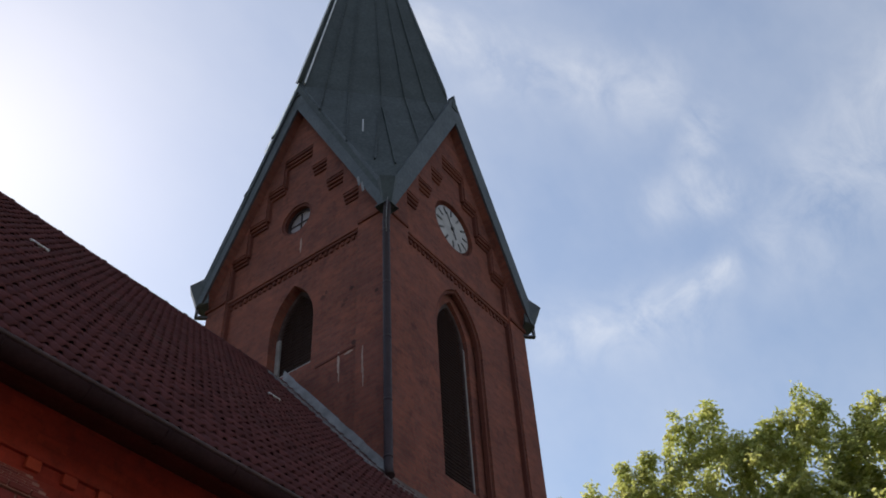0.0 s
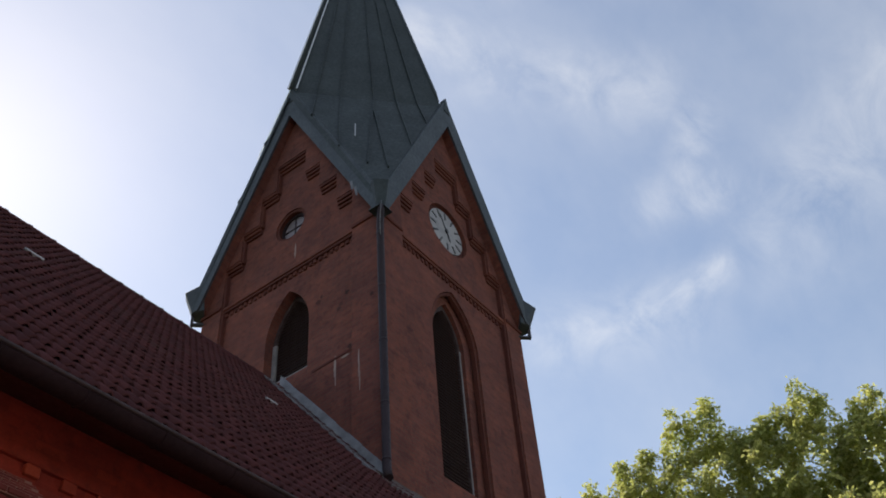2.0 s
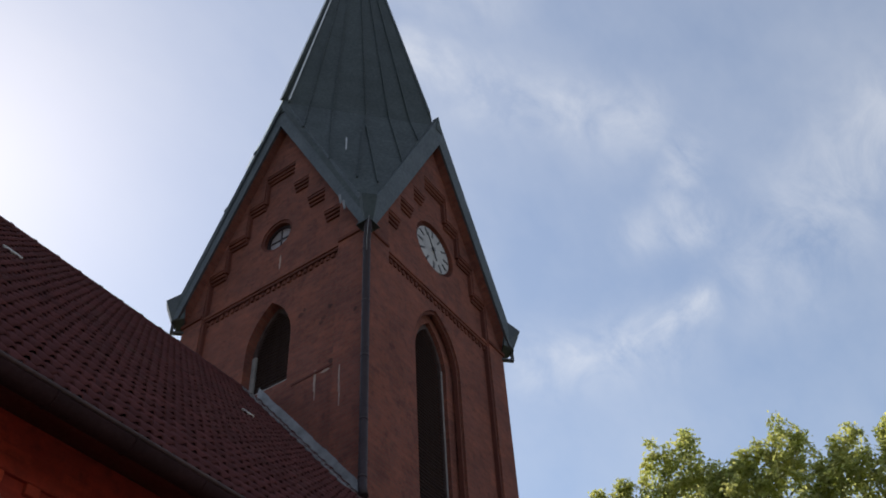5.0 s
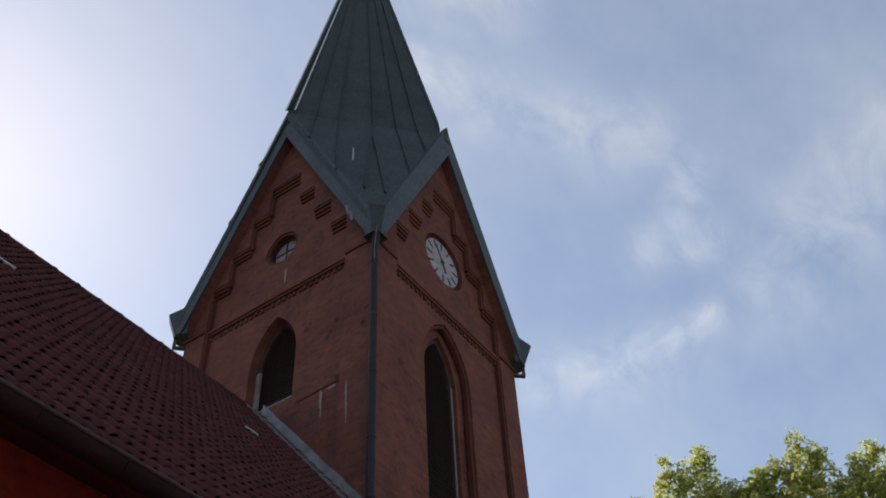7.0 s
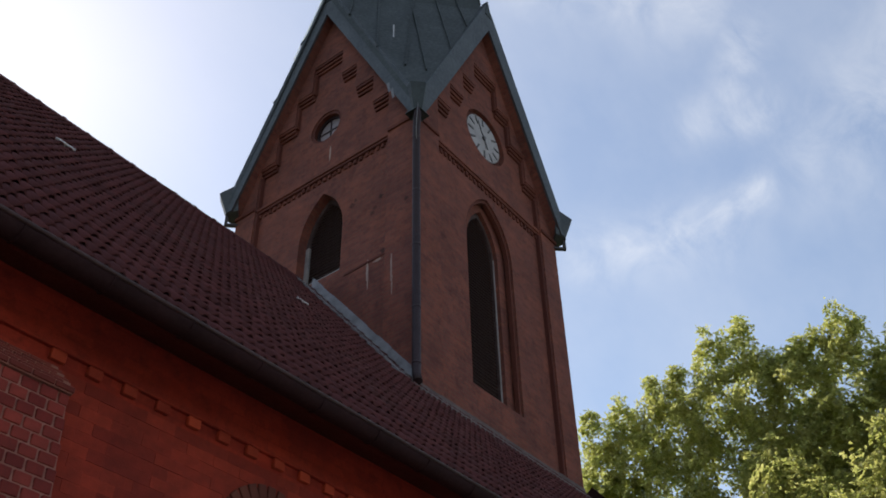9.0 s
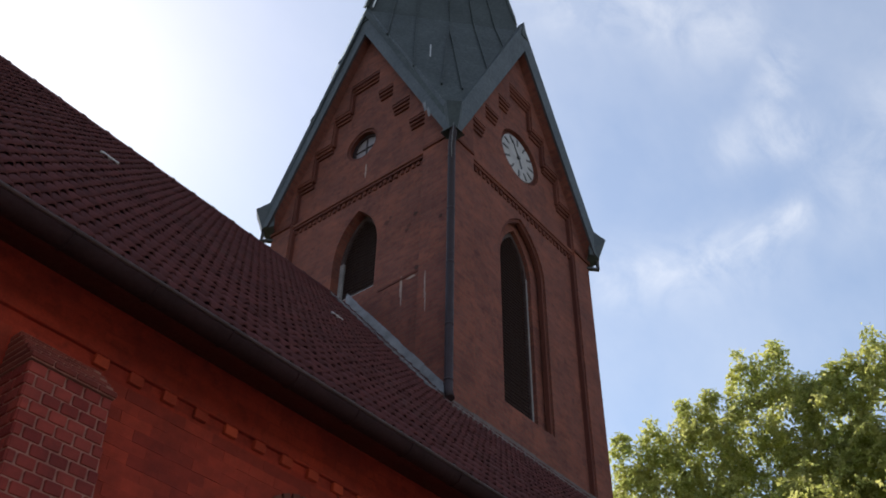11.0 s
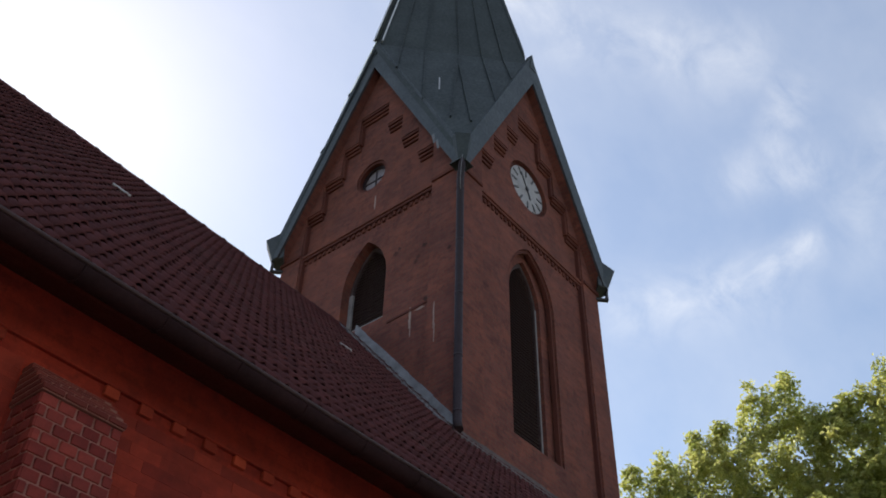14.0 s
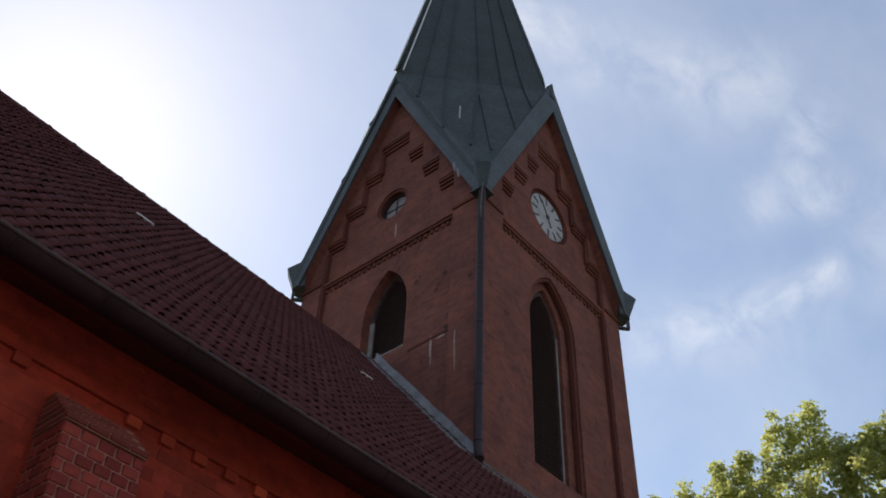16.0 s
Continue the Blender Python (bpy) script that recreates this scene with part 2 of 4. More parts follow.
def slab(loops, front, rear):
    """A plate in the local x-z plane with its outline and holes, between two values of y (front is the smaller)."""
    bm = bmesh.new()
    edges = []
    for loop in loops:
        vs = [bm.verts.new((x, front, z)) for x, z in loop]
        edges += [bm.edges.new((vs[i - 1], vs[i])) for i in range(len(vs))]
    bmesh.ops.triangle_fill(bm, use_beauty=True, use_dissolve=False, edges=edges)
    bmesh.ops.recalc_face_normals(bm, faces=bm.faces)
    faces = list(bm.faces)
    if faces and faces[0].normal.y > 0:
        bmesh.ops.reverse_faces(bm, faces=faces)
    made = bmesh.ops.extrude_face_region(bm, geom=faces, use_keep_orig=True)
    bmesh.ops.translate(bm, verts=[v for v in made["geom"] if isinstance(v, bmesh.types.BMVert)], vec=(0, rear - front, 0))
    bmesh.ops.recalc_face_normals(bm, faces=bm.faces)
    return bm


def tube(path, radius, sides=10, caps=True):
    """A round bar along a line of points."""
    bm = bmesh.new()
    pts = [Vector(p) for p in path]
    radii = radius if isinstance(radius, (list, tuple)) else [radius] * len(pts)
    rings = []
    side = None
    for i, p in enumerate(pts):
        d = (pts[min(i + 1, len(pts) - 1)] - pts[max(i - 1, 0)]).normalized()
        if side is None:
            side = d.orthogonal().normalized()
        side = (side - d * side.dot(d)).normalized()
        up = d.cross(side)
        rings.append([bm.verts.new(p + (side * math.cos(a) + up * math.sin(a)) * radii[i]) for a in (math.tau * k / sides for k in range(sides))])
    for a, b in zip(rings, rings[1:]):
        for k in range(sides):
            bm.faces.new((a[k], a[(k + 1) % sides], b[(k + 1) % sides], b[k])).smooth = True
    if caps:
        bm.faces.new(rings[0][::-1]), bm.faces.new(rings[-1])
    return bm


def beam(a, b, width, depth, up):
    """A straight square bar from a to b; depth is measured along up."""
    bm = bmesh.new()
    a, b, up = Vector(a), Vector(b), Vector(up)
    d = (b - a).normalized()
    s = d.cross(up).normalized() * width / 2
    u = s.cross(d).normalized()
    if u.dot(up) < 0:
        u = -u
    vs = [bm.verts.new(p + s * i + u * depth * j) for p in (a, b) for i, j in ((-1, 0), (1, 0), (1, 1), (-1, 1))]
    for f in ((0, 1, 2, 3), (7, 6, 5, 4), (0, 4, 5, 1), (1, 5, 6, 2), (2, 6, 7, 3), (3, 7, 4, 0)):
        bm.faces.new([vs[i] for i in f])
    bmesh.ops.recalc_face_normals(bm, faces=bm.faces)
    return bm


def pointed(half, sill, spring, apex, mid=0.0, n=9):
    """Outline of a pointed window, from its lower left round to the lower right."""
    rise = apex - spring
    c = (rise * rise - half * half) / (2 * half)
    radius = half + c
    top = math.asin(min(rise / radius, 1.0))
    right = [(mid - c + radius * math.cos(top * i / n), spring + radius * math.sin(top * i / n)) for i in range(n + 1)]
    left = [(2 * mid - x, z) for x, z in right[:-1]]
    return [(mid - half, sill), *left, *right[::-1], (mid + half, sill)]


def ring(radius, mid, z, n=32):
    return [(mid + radius * math.cos(math.tau * i / n), z + radius * math.sin(math.tau * i / n)) for i in range(n)]


# ---- the ground ----
ground = from_lists("ground", [(-900, -900, 0), (900, -900, 0), (900, 900, 0), (-900, 900, 0)], [(0, 1, 2, 3)], GRASS)
tagged(ground, "mown green grass round the brick church", "ground", kind="structure")
# unseen yard, added as a reflector that brightens nave wall and tower
path = part("pavement", block((-45, -40, 0.0), (14, -3.55, 0.03), 0.01), BOUNCE_PAVING)
tagged(path, "unseen pale yard added to bounce light onto the nave wall", "pavement", kind="structure")

# ---- the tower ----
HALF, MID = 2.6, 2.6
PEAK, STEEP = 21.67, 2.24          # gable line: z = PEAK - STEEP * |s|
FOOT = PEAK - STEEP * HALF         # where the gable line meets the corner
APEX = 36.6
HANG, LOW_LINE, HIGH_LINE = 0.265, 21.02, 22.13      # the verge's overhang and the lines of its fascia at the middle
RECESS = 0.13
STEPS = ((1.93, 17.08), (1.47, 17.92), (0.94, 18.76), (0.46, 19.60))   # half width of the sunk field, and the height it reaches

tower = empty("church_tower", "tall red brick tower with gables and dark green copper spire", "church tower", pose(MID, MID, 0))


CLOCK_S, CLOCK_Z, CLOCK_R = 0.12, 17.50, 0.74
EYE_S, EYE_Z, EYE_R = -0.10, 17.40, 0.46
HEAD_OFF = (0.07, 0.0, 0.0, -0.07)


def side_pose(k):
    """Local frame of a tower side: x along it, -y outwards."""
    return pose(0, 0, 0, 0, 0, 90 * k)


def field_outline(base, off, grow=0.0):
    """Outline of the sunk field with its stepped head, which sits a little off the middle of the side."""
    right = [(STEPS[0][0] + grow, base)]
    for i, (w, z) in enumerate(STEPS):
        right.append((w + grow, z + grow))
        if i + 1 < len(STEPS):
            right.append((STEPS[i + 1][0] + grow, z + grow))
    return [(off - x, z) for x, z in right] + [(off + x, z) for x, z in right[::-1]]


GLINT = (-0.43, -0.9, 0.13)        # tilt at which the added strips on the west side mirror the sun


def tower_side(k, window):
    """One side: border with lisenes and gable, sunk field, frieze, string courses, copings."""
    at = side_pose(k)
    proud = 0.003 if k % 2 else 0.0
    off = HEAD_OFF[k]
    half = HALF - (0.004 if k % 2 else 0.0)
    y0 = -HALF - proud
    outline = [(-half, 0), (half, 0), (half, FOOT + 0.02), (0, PEAK), (-half, FOOT + 0.02)]
    wall = part("wall", slab([outline, field_outline(4.0, off)], y0, y0 + RECESS + 0.012), TOWER_BRICK, tower, at=at)
    # sunk field with its openings
    panel = field_outline(3.9, off, 0.08)
    yf = y0 + RECESS
    loops = [panel]
    if k == 0:
        loops.append(ring(CLOCK_R, CLOCK_S, CLOCK_Z))
    if k == 3:
        loops.append(ring(EYE_R, EYE_S, EYE_Z))
    if window:
        loops.append(pointed(*window[0]))
    depth = 0.19 if window and len(window) > 1 else 0.45
    part("field", slab(loops, yf, yf + depth), TOWER_BRICK, wall)
    if window and len(window) > 1:
        inner = [(-1.3, window[0][1] - 0.3), (1.3, window[0][1] - 0.3), (1.3, 15.75), (-1.3, 15.75)]
        part("inner_arch", slab([inner, pointed(*window[1])], yf + depth, yf + depth + 0.45), TOWER_BRICK, wall)
    # corbelled undersides of the stepped gable
    for i, (w, z) in enumerate(STEPS):
        inner_w = STEPS[i + 1][0] if i + 1 < len(STEPS) else 0.0
        for sign in (-1, 1):
            if inner_w == 0.0 and sign == 1:
                continue
            a, b = (sign * w, sign * inner_w) if inner_w else (-w, w)
            a, b = min(a, b) + off, max(a, b) + off
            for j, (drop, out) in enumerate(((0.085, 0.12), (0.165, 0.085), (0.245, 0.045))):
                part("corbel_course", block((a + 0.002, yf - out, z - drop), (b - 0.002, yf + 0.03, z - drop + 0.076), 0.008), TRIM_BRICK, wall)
    # reveal shade painted as a dark strip on each riser, far side of the sunk field
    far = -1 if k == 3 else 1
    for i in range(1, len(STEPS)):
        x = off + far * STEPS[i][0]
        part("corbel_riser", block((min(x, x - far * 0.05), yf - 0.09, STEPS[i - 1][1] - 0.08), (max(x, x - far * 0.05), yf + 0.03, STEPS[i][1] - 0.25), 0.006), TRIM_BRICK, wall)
    # edge shadow painted as dark strips down the far edge of the sunk field
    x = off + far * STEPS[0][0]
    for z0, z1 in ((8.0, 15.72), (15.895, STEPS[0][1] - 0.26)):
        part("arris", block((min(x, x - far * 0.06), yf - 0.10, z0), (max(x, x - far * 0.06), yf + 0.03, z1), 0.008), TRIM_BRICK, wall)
    # frieze: string above, dentils below
    w = STEPS[0][0]
    part("string_course", block((off - w, yf - 0.09, 15.805), (off + w, yf + 0.05, 15.885), 0.012), TOWER_BRICK, wall)
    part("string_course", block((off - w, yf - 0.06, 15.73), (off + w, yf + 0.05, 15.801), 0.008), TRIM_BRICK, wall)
    for sign in (-1, 1):
        a, b = sorted((off + sign * (w + 0.004), sign * (half + 0.035)))
        part("string_course", block((a, y0 - 0.04, 15.81), (b, y0 + 0.05, 15.90), 0.01), TRIM_BRICK, wall)
    tooth = None
    count = 26
    for i in range(count):
        s = off - w + (i + 0.5) * 2 * w / count
        if tooth is None:
            tooth = part("dentil", block((-0.042, -0.04, -0.035), (0.042, 0.05, 0.08), 0.012), TRIM_BRICK, wall, at=pose(s, yf, 15.645))
        else:
            placed("dentil", tooth.data, wall, at=pose(s + random.uniform(-0.012, 0.012), yf + random.uniform(-0.006, 0.012), 15.645 + random.uniform(-0.008, 0.012), 0, random.uniform(-4, 4)))
    # copper verge over each half of the gable, on oversailing brickwork
    for sign in (-1, 1):
        near = (k, sign) in ((0, -1), (3, 1))
        end, stop = (2.75, 15.62) if near else (2.64, 15.95)

        def verge_bar(back, front, low, high):
            """A bar along the gable line, cut off level at its foot."""
            knee = (low - stop) / 2.02
            outline = [(0, low), (knee, stop), (end, stop), (end, high - 2.125 * end), (0, high)]
            return slab([[(sign * s, z) for s, z in outline]], -HALF - front, -HALF - back)

        part("oversail", verge_bar(0.0, HANG - 0.035, LOW_LINE + 0.03, LOW_LINE + 0.6), TOWER_BRICK, wall)
        verge = part("verge", verge_bar(-0.03, HANG - 0.03, LOW_LINE + 0.5, HIGH_LINE - 0.02), COPPER, tower, "dark green copper verge", at)
        part("fascia", verge_bar(HANG - 0.03, HANG, LOW_LINE, HIGH_LINE), VERGE_COPPER, verge, "blue-grey copper fascia")
        foot_s = (LOW_LINE - stop) / 2.02
        part("drip_edge", beam((0, -HALF - HANG + 0.03, LOW_LINE - 0.01), (sign * foot_s, -HALF - HANG + 0.03, stop - 0.01), 0.05, 0.05, (0, 0, 1)), BLACK, verge)
        if k == 3 and sign == -1:
            # bright strip added as the sun's glint along this verge
            part("edge_bead", beam((0, -HALF - HANG - 0.012, HIGH_LINE + 0.01), (-1.0, -HALF - HANG - 0.012, HIGH_LINE + 0.01 - 2.125), 0.022, 0.02, GLINT), GLINT_METAL, verge, "bright metal strip added as a sun glint on the verge")
    part("peak_cap", slab([[(-0.13, PEAK - 0.12), (0.13, PEAK - 0.12), (0.015, PEAK + 0.50), (-0.015, PEAK + 0.50)]], -HALF - HANG - 0.02, -HALF - HANG + 0.16), COPPER, tower, at=at)
    return wall, yf


SOUTH_WINDOW = ((0.82, 10.50, 14.15, 15.46), (0.55, 10.62, 14.15, 15.22))
WEST_WINDOW = ((0.61, 12.95, 14.10, 15.28),)
south, yf = tower_side(0, SOUTH_WINDOW)
tower_side(1, None)
tower_side(2, None)
west, yw = tower_side(3, WEST_WINDOW)


def louvred_window(parent_wall, half, sill, spring, apex, y, ledge, stile, label):
    """Grey frame, dark louvre boards and a backing in a pointed opening."""
    win = from_lists("window", *outline_frame(half, sill, spring, apex, y), GREY_PAINT, parent_wall, label)
    part("backing", slab([pointed(half, sill, spring, apex)], y + 0.17, y + 0.20), DARK_WOOD, win)
    z = sill + 0.10
    while z < apex - 0.12:
        if z < spring:
            w = half - 0.075
        else:
            rise = apex - spring
            c = (rise * rise - half * half) / (2 * half)
            w = math.sqrt(max((half + c) ** 2 - (z - spring) ** 2, 0)) - c - 0.085
        if w > 0.06:
            bm = block((-w, -0.085, -0.008), (w, 0.085, 0.008))
            part("slat", bm, LOUVRE, win, at=pose(0, y + 0.08, z, 64))
        z += 0.078
    for sign in (-1, 1):
        x0, x1 = sorted((sign * (half - stile), sign * (half - 0.004)))
        part("window_stile", block((x0, y - 0.012, sill + 0.06), (x1, y + 0.05, spring + 0.1), 0.006), PALE_PAINT, win)
    part("window_sill", block((-half + 0.004, y - ledge, sill - 0.02), (half - 0.004, y + 0.02, sill + 0.06), 0.01), PALE_PAINT, win)
    return win


def outline_frame(half, sill, spring, apex, y):
    """Vertices and faces of a pointed frame 6 cm wide and 8 cm deep."""
    a, b = pointed(half, sill, spring, apex), pointed(half - 0.07, sill + 0.07, spring, apex - 0.12)
    verts = [(x, yy, z) for loop in (a, b) for yy in (y, y + 0.08) for x, z in loop]
    n = len(a)
    faces = []
    for i in range(n):
        j = (i + 1) % n
        faces += [(i, j, 2 * n + j, 2 * n + i), (2 * n + i, 2 * n + j, 3 * n + j, 3 * n + i), (n + i, 3 * n + i, 3 * n + j, n + j), (i, n + i, n + j, j)]
    return verts, faces


part("arch_moulding", slab([pointed(0.816, 10.50, 14.15, 15.455), pointed(0.75, 10.50, 14.15, 15.38)], yf + 0.045, yf + 0.13), TRIM_BRICK, south, "dark red moulded brick edge")
louvred_window(south, 0.55, 10.62, 14.15, 15.22, yf + 0.28, 0.05, 0.05, "tall pointed window with dark louvres in a grey frame")
louvred_window(west, 0.61, 12.95, 14.10, 15.28, yw + 0.22, 0.20, 0.11, "short pointed window with dark louvres above the nave ridge")

# clock in the round recess of the south gable
clock = tagged(part("tower_clock", slab([ring(CLOCK_R, CLOCK_S, CLOCK_Z, 40)], yf + 0.10, yf + 0.14), TRIM_BRICK, None, at=tower.matrix_basis @ side_pose(0)),
               "round pale tower clock with dark hour marks in a brick recess", "clock")
part("dial", slab([ring(0.63, CLOCK_S, CLOCK_Z, 48)], yf + 0.06, yf + 0.10), DIAL, clock, "worn whitish dial")
for i in range(12):
    a = math.tau * i / 12
    bm = block((-0.024, -0.006, -0.10), (0.024, 0.006, 0.10))
    part("hour_mark", bm, BLACK, clock, at=Matrix.Translation((CLOCK_S + 0.50 * math.sin(a), yf + 0.055, CLOCK_Z + 0.50 * math.cos(a))) @ Matrix.Rotation(a, 4, "Y"))
for length, wide, a, lift in ((0.48, 0.026, radians(335), 0.0), (0.31, 0.042, radians(160), 0.01)):
    bm = block((-wide / 2, -0.005, -0.08), (wide / 2, 0.005, length))
    part("pointer", bm, BLACK, clock, at=Matrix.Translation((CLOCK_S, yf + 0.045 - lift, CLOCK_Z)) @ Matrix.Rotation(a, 4, "Y"))
part("hub", slab([ring(0.05, CLOCK_S, CLOCK_Z, 16)], yf + 0.02, yf + 0.06), BLACK, clock)

# round window of the west gable
oculus = part("round_window", slab([ring(EYE_R, EYE_S, EYE_Z), ring(EYE_R - 0.13, EYE_S, EYE_Z)], yw + 0.13, yw + 0.20), ZINC_PIPE, west, "small round window with pale glass")
part("pane", slab([ring(EYE_R - 0.06, EYE_S, EYE_Z)], yw + 0.17, yw + 0.18), GLASS, oculus)
part("glazing_bar", block((EYE_S - 0.015, yw + 0.15, EYE_Z - 0.39), (EYE_S + 0.015, yw + 0.19, EYE_Z + 0.39)), ZINC_PIPE, oculus)
part("glazing_bar", block((EYE_S - 0.39, yw + 0.152, EYE_Z - 0.015), (EYE_S + 0.39, yw + 0.19, EYE_Z + 0.015)), ZINC_PIPE, oculus)

# dark ring that paints the recess shadow round the opening
part("brick_ring", slab([ring(EYE_R, EYE_S, EYE_Z), ring(EYE_R - 0.07, EYE_S, EYE_Z)], yw + 0.03, yw + 0.12), TRIM_BRICK, oculus, "dark red ring painting the shade of the round reveal")
# dark plates painting the shade in scaffold holes, and lime bloom on the west side
LISENE = MID - STEPS[0][0] - HEAD_OFF[3]               # where the corner strip begins
for y, z in ((0.98, 14.29), (0.24, 13.71), (1.14, 14.07), (1.20, 13.96), (0.89, 12.86), (1.74, 14.46), (1.66, 14.56)):
    size = random.uniform(0.04, 0.07)
    ragged = [(MID - y + size * random.uniform(0.6, 1.3) * math.cos(a), z + size * random.uniform(0.6, 1.2) * math.sin(a)) for a in (math.tau * i / 9 for i in range(9))]
    face = yw - RECESS if y < LISENE else yw
    part("putlog_hole", slab([ragged], face - 0.004, face + 0.02), DARK_BRICK, west)


def streak(y, z, w, h):
    n = 9
    left, right = [], []
    for i in range(n):
        t = i / (n - 1)
        drift = random.uniform(-0.25, 0.25) * w
        half = w * math.sin(math.pi * (0.08 + 0.84 * t)) ** 0.6 * random.uniform(0.6, 1.2)
        left.append((MID - y - half + drift, z - h + 2 * h * t))
        right.append((MID - y + half + drift, z - h + 2 * h * t))
    pts = left[::-1] + right
    face = yw - RECESS if y < LISENE else yw
    part("lime_streak", slab([pts], face - 0.0025, face + 0.01), LIME, west)


for y, z, w, h in ((0.57, 12.23, 0.026, 0.31), (0.55, 11.83, 0.016, 0.22), (1.27, 12.58, 0.034, 0.25), (1.25, 12.3, 0.015, 0.18), (1.02, 12.70, 0.11, 0.03), (2.50, 16.42, 0.025, 0.22)):
    streak(y, z, w, h)
part("scar_course", beam((MID - 1.85, yw - 0.001, 12.74), (MID - 0.8, yw - 0.001, 12.78), 0.05, 0.012, (0, -1, 0)), TRIM_BRICK, west)

# ---- the spire ----
SHOULDER = PEAK + 0.29
spire = from_lists("spire_core", [(0, 0, APEX - 0.35)] + [(HALF * 0.98 * x, HALF * 0.98 * y, SHOULDER - 0.12) for x, y in ((0, -1), (1, 0), (0, 1), (-1, 0))],
                   [(0, 1, 2), (0, 2, 3), (0, 3, 4), (0, 4, 1), (4, 3, 2, 1)], COPPER, tower, "steep copper-clad spire")
EAVE = HALF + 0.26                 # the sheets start behind the verge
HIP_FOOT = (EAVE - 0.15, EAVE, EAVE, EAVE + 0.06)      # reach of the hip over each gable
LEAN_TIP = Vector((-0.07, 0.09, APEX))                  # the spire leans a little
for k in range(4):
    at = side_pose(k)
    a, b = Vector((0, -HIP_FOOT[k], SHOULDER)), Vector((HIP_FOOT[(k + 1) % 4], 0, SHOULDER))
    corner, tip = Vector((EAVE, -EAVE, SHOULDER - 2.13 * EAVE)), at.inverted() @ LEAN_TIP
    base = b - a
    normal_up = base.cross(tip - a).normalized()
    normal_low = (corner - a).cross(base).normalized()
    if normal_up.z < 0:
        normal_up = -normal_up
    if normal_low.z < 0:
        normal_low = -normal_low
    cuts = [0.0, 0.17, 0.33, 0.55, 0.70, 0.84, 1.0]
    foot_mid = (a + b) / 2
    fall = corner - foot_mid

    def verge_point(f):
        """Where the seam that crosses the crease at f runs out on the verge."""
        g = min(f, 1 - f)
        down = g / (0.5 + (0.5 - g) * 0.3)
        return (a if f < 0.5 else b).lerp(corner, down)

    low_ends = [verge_point(f) for f in cuts]
    for i in range(6):
        p, q = a + base * cuts[i], a + base * cuts[i + 1]
        verts = [tip, p, q, tip - normal_up * 0.06, p - normal_up * 0.06, q - normal_up * 0.06]
        from_lists("copper_sheet", verts, [(0, 1, 2), (5, 4, 3), (0, 3, 4, 1), (1, 4, 5, 2), (2, 5, 3, 0)], COPPER, spire, at=at)
        ring_pts = [p, low_ends[i]] + ([corner] if cuts[i] < 0.5 < cuts[i + 1] else []) + [low_ends[i + 1], q]
        ring_pts = [v for j, v in enumerate(ring_pts) if (v - ring_pts[j - 1]).length > 1e-4]
        n = len(ring_pts)
        verts = ring_pts + [v - Vector((0, 0, 0.24)) for v in ring_pts]
        faces = [tuple(range(n)), tuple(range(2 * n - 1, n - 1, -1))] + [(j, (j + 1) % n, n + (j + 1) % n, n + j) for j in range(n)]
        bm = bmesh.new()
        made = [bm.verts.new(v) for v in verts]
        for f in faces:
            bm.faces.new([made[j] for j in f])
        if min(v.z for v in verts) < 16.15:
            # the lowest sheets end in the corner box
            cut = bmesh.ops.bisect_plane(bm, geom=[*bm.verts, *bm.edges, *bm.faces], plane_co=(0, 0, 16.15), plane_no=(0, 0, -1), clear_outer=True)
            bmesh.ops.contextual_create(bm, geom=[e for e in cut["geom_cut"] if isinstance(e, bmesh.types.BMEdge)])
        bmesh.ops.recalc_face_normals(bm, faces=bm.faces)
        part("copper_sheet", bm, COPPER, spire, at=at)
    for f, low in zip(cuts[1:-1], low_ends[1:-1]):
        p = a + base * f
        part("standing_seam", beam(tip, p, 0.036, 0.05, normal_up), COPPER, spire, at=at)
        if f != 0.55:
            part("standing_seam", beam(p, p.lerp(low, 0.97), 0.036, 0.05, normal_low), COPPER, spire, at=at)
    # narrow gusset where the middle seam parts above the corner
    fork = a + base * 0.535 + fall * 0.10
    part("standing_seam", beam(a + base * 0.55, fork, 0.036, 0.05, normal_low), COPPER, spire, at=at)
    for f, down in ((0.452, 0.72), (0.565, 0.74)):
        part("standing_seam", beam(fork, a + base * f + fall * down, 0.034, 0.05, normal_low), COPPER, spire, at=at)
    if k == 3:
        # two bright strips added for the sun's glint on this hip, beside its roll
        for dx, dy, wide in ((0.0, -0.05, 0.04), (0.15, 0.10, 0.07)):
            part("hip_roll", beam(a + Vector((dx, dy, 0.05)), tip + Vector((dx * 0.4, dy * 0.4, 0.02)), wide, 0.035, GLINT), GLINT_METAL, spire, "bright metal strip added as a sun glint on the hip", at)
        part("hip_roll", tube([a.lerp(tip, 0.01), tip], [0.06, 0.045], 10), COPPER, spire, at=at)
    else:
        part("hip_roll", tube([a.lerp(tip, 0.02), a.lerp(tip, 0.05), tip], [0.015, 0.05, 0.04], 10), COPPER, spire, at=at)

    if k == 3:
        part("lime_streak", beam(a + base * 0.408 + fall * 0.32, a + base * 0.400 + fall * 0.45, 0.03, 0.012, normal_low), PALE, spire, at=at)
        for z0, s0 in ((16.95, 2.06), (16.7, 2.17)):
            part("lime_streak", beam((s0, -HALF - 0.268, z0), (s0 + 0.05, -HALF - 0.268, z0 - 0.3), 0.06, 0.004, (0, -1, 0)), LEAD, spire, at=at)

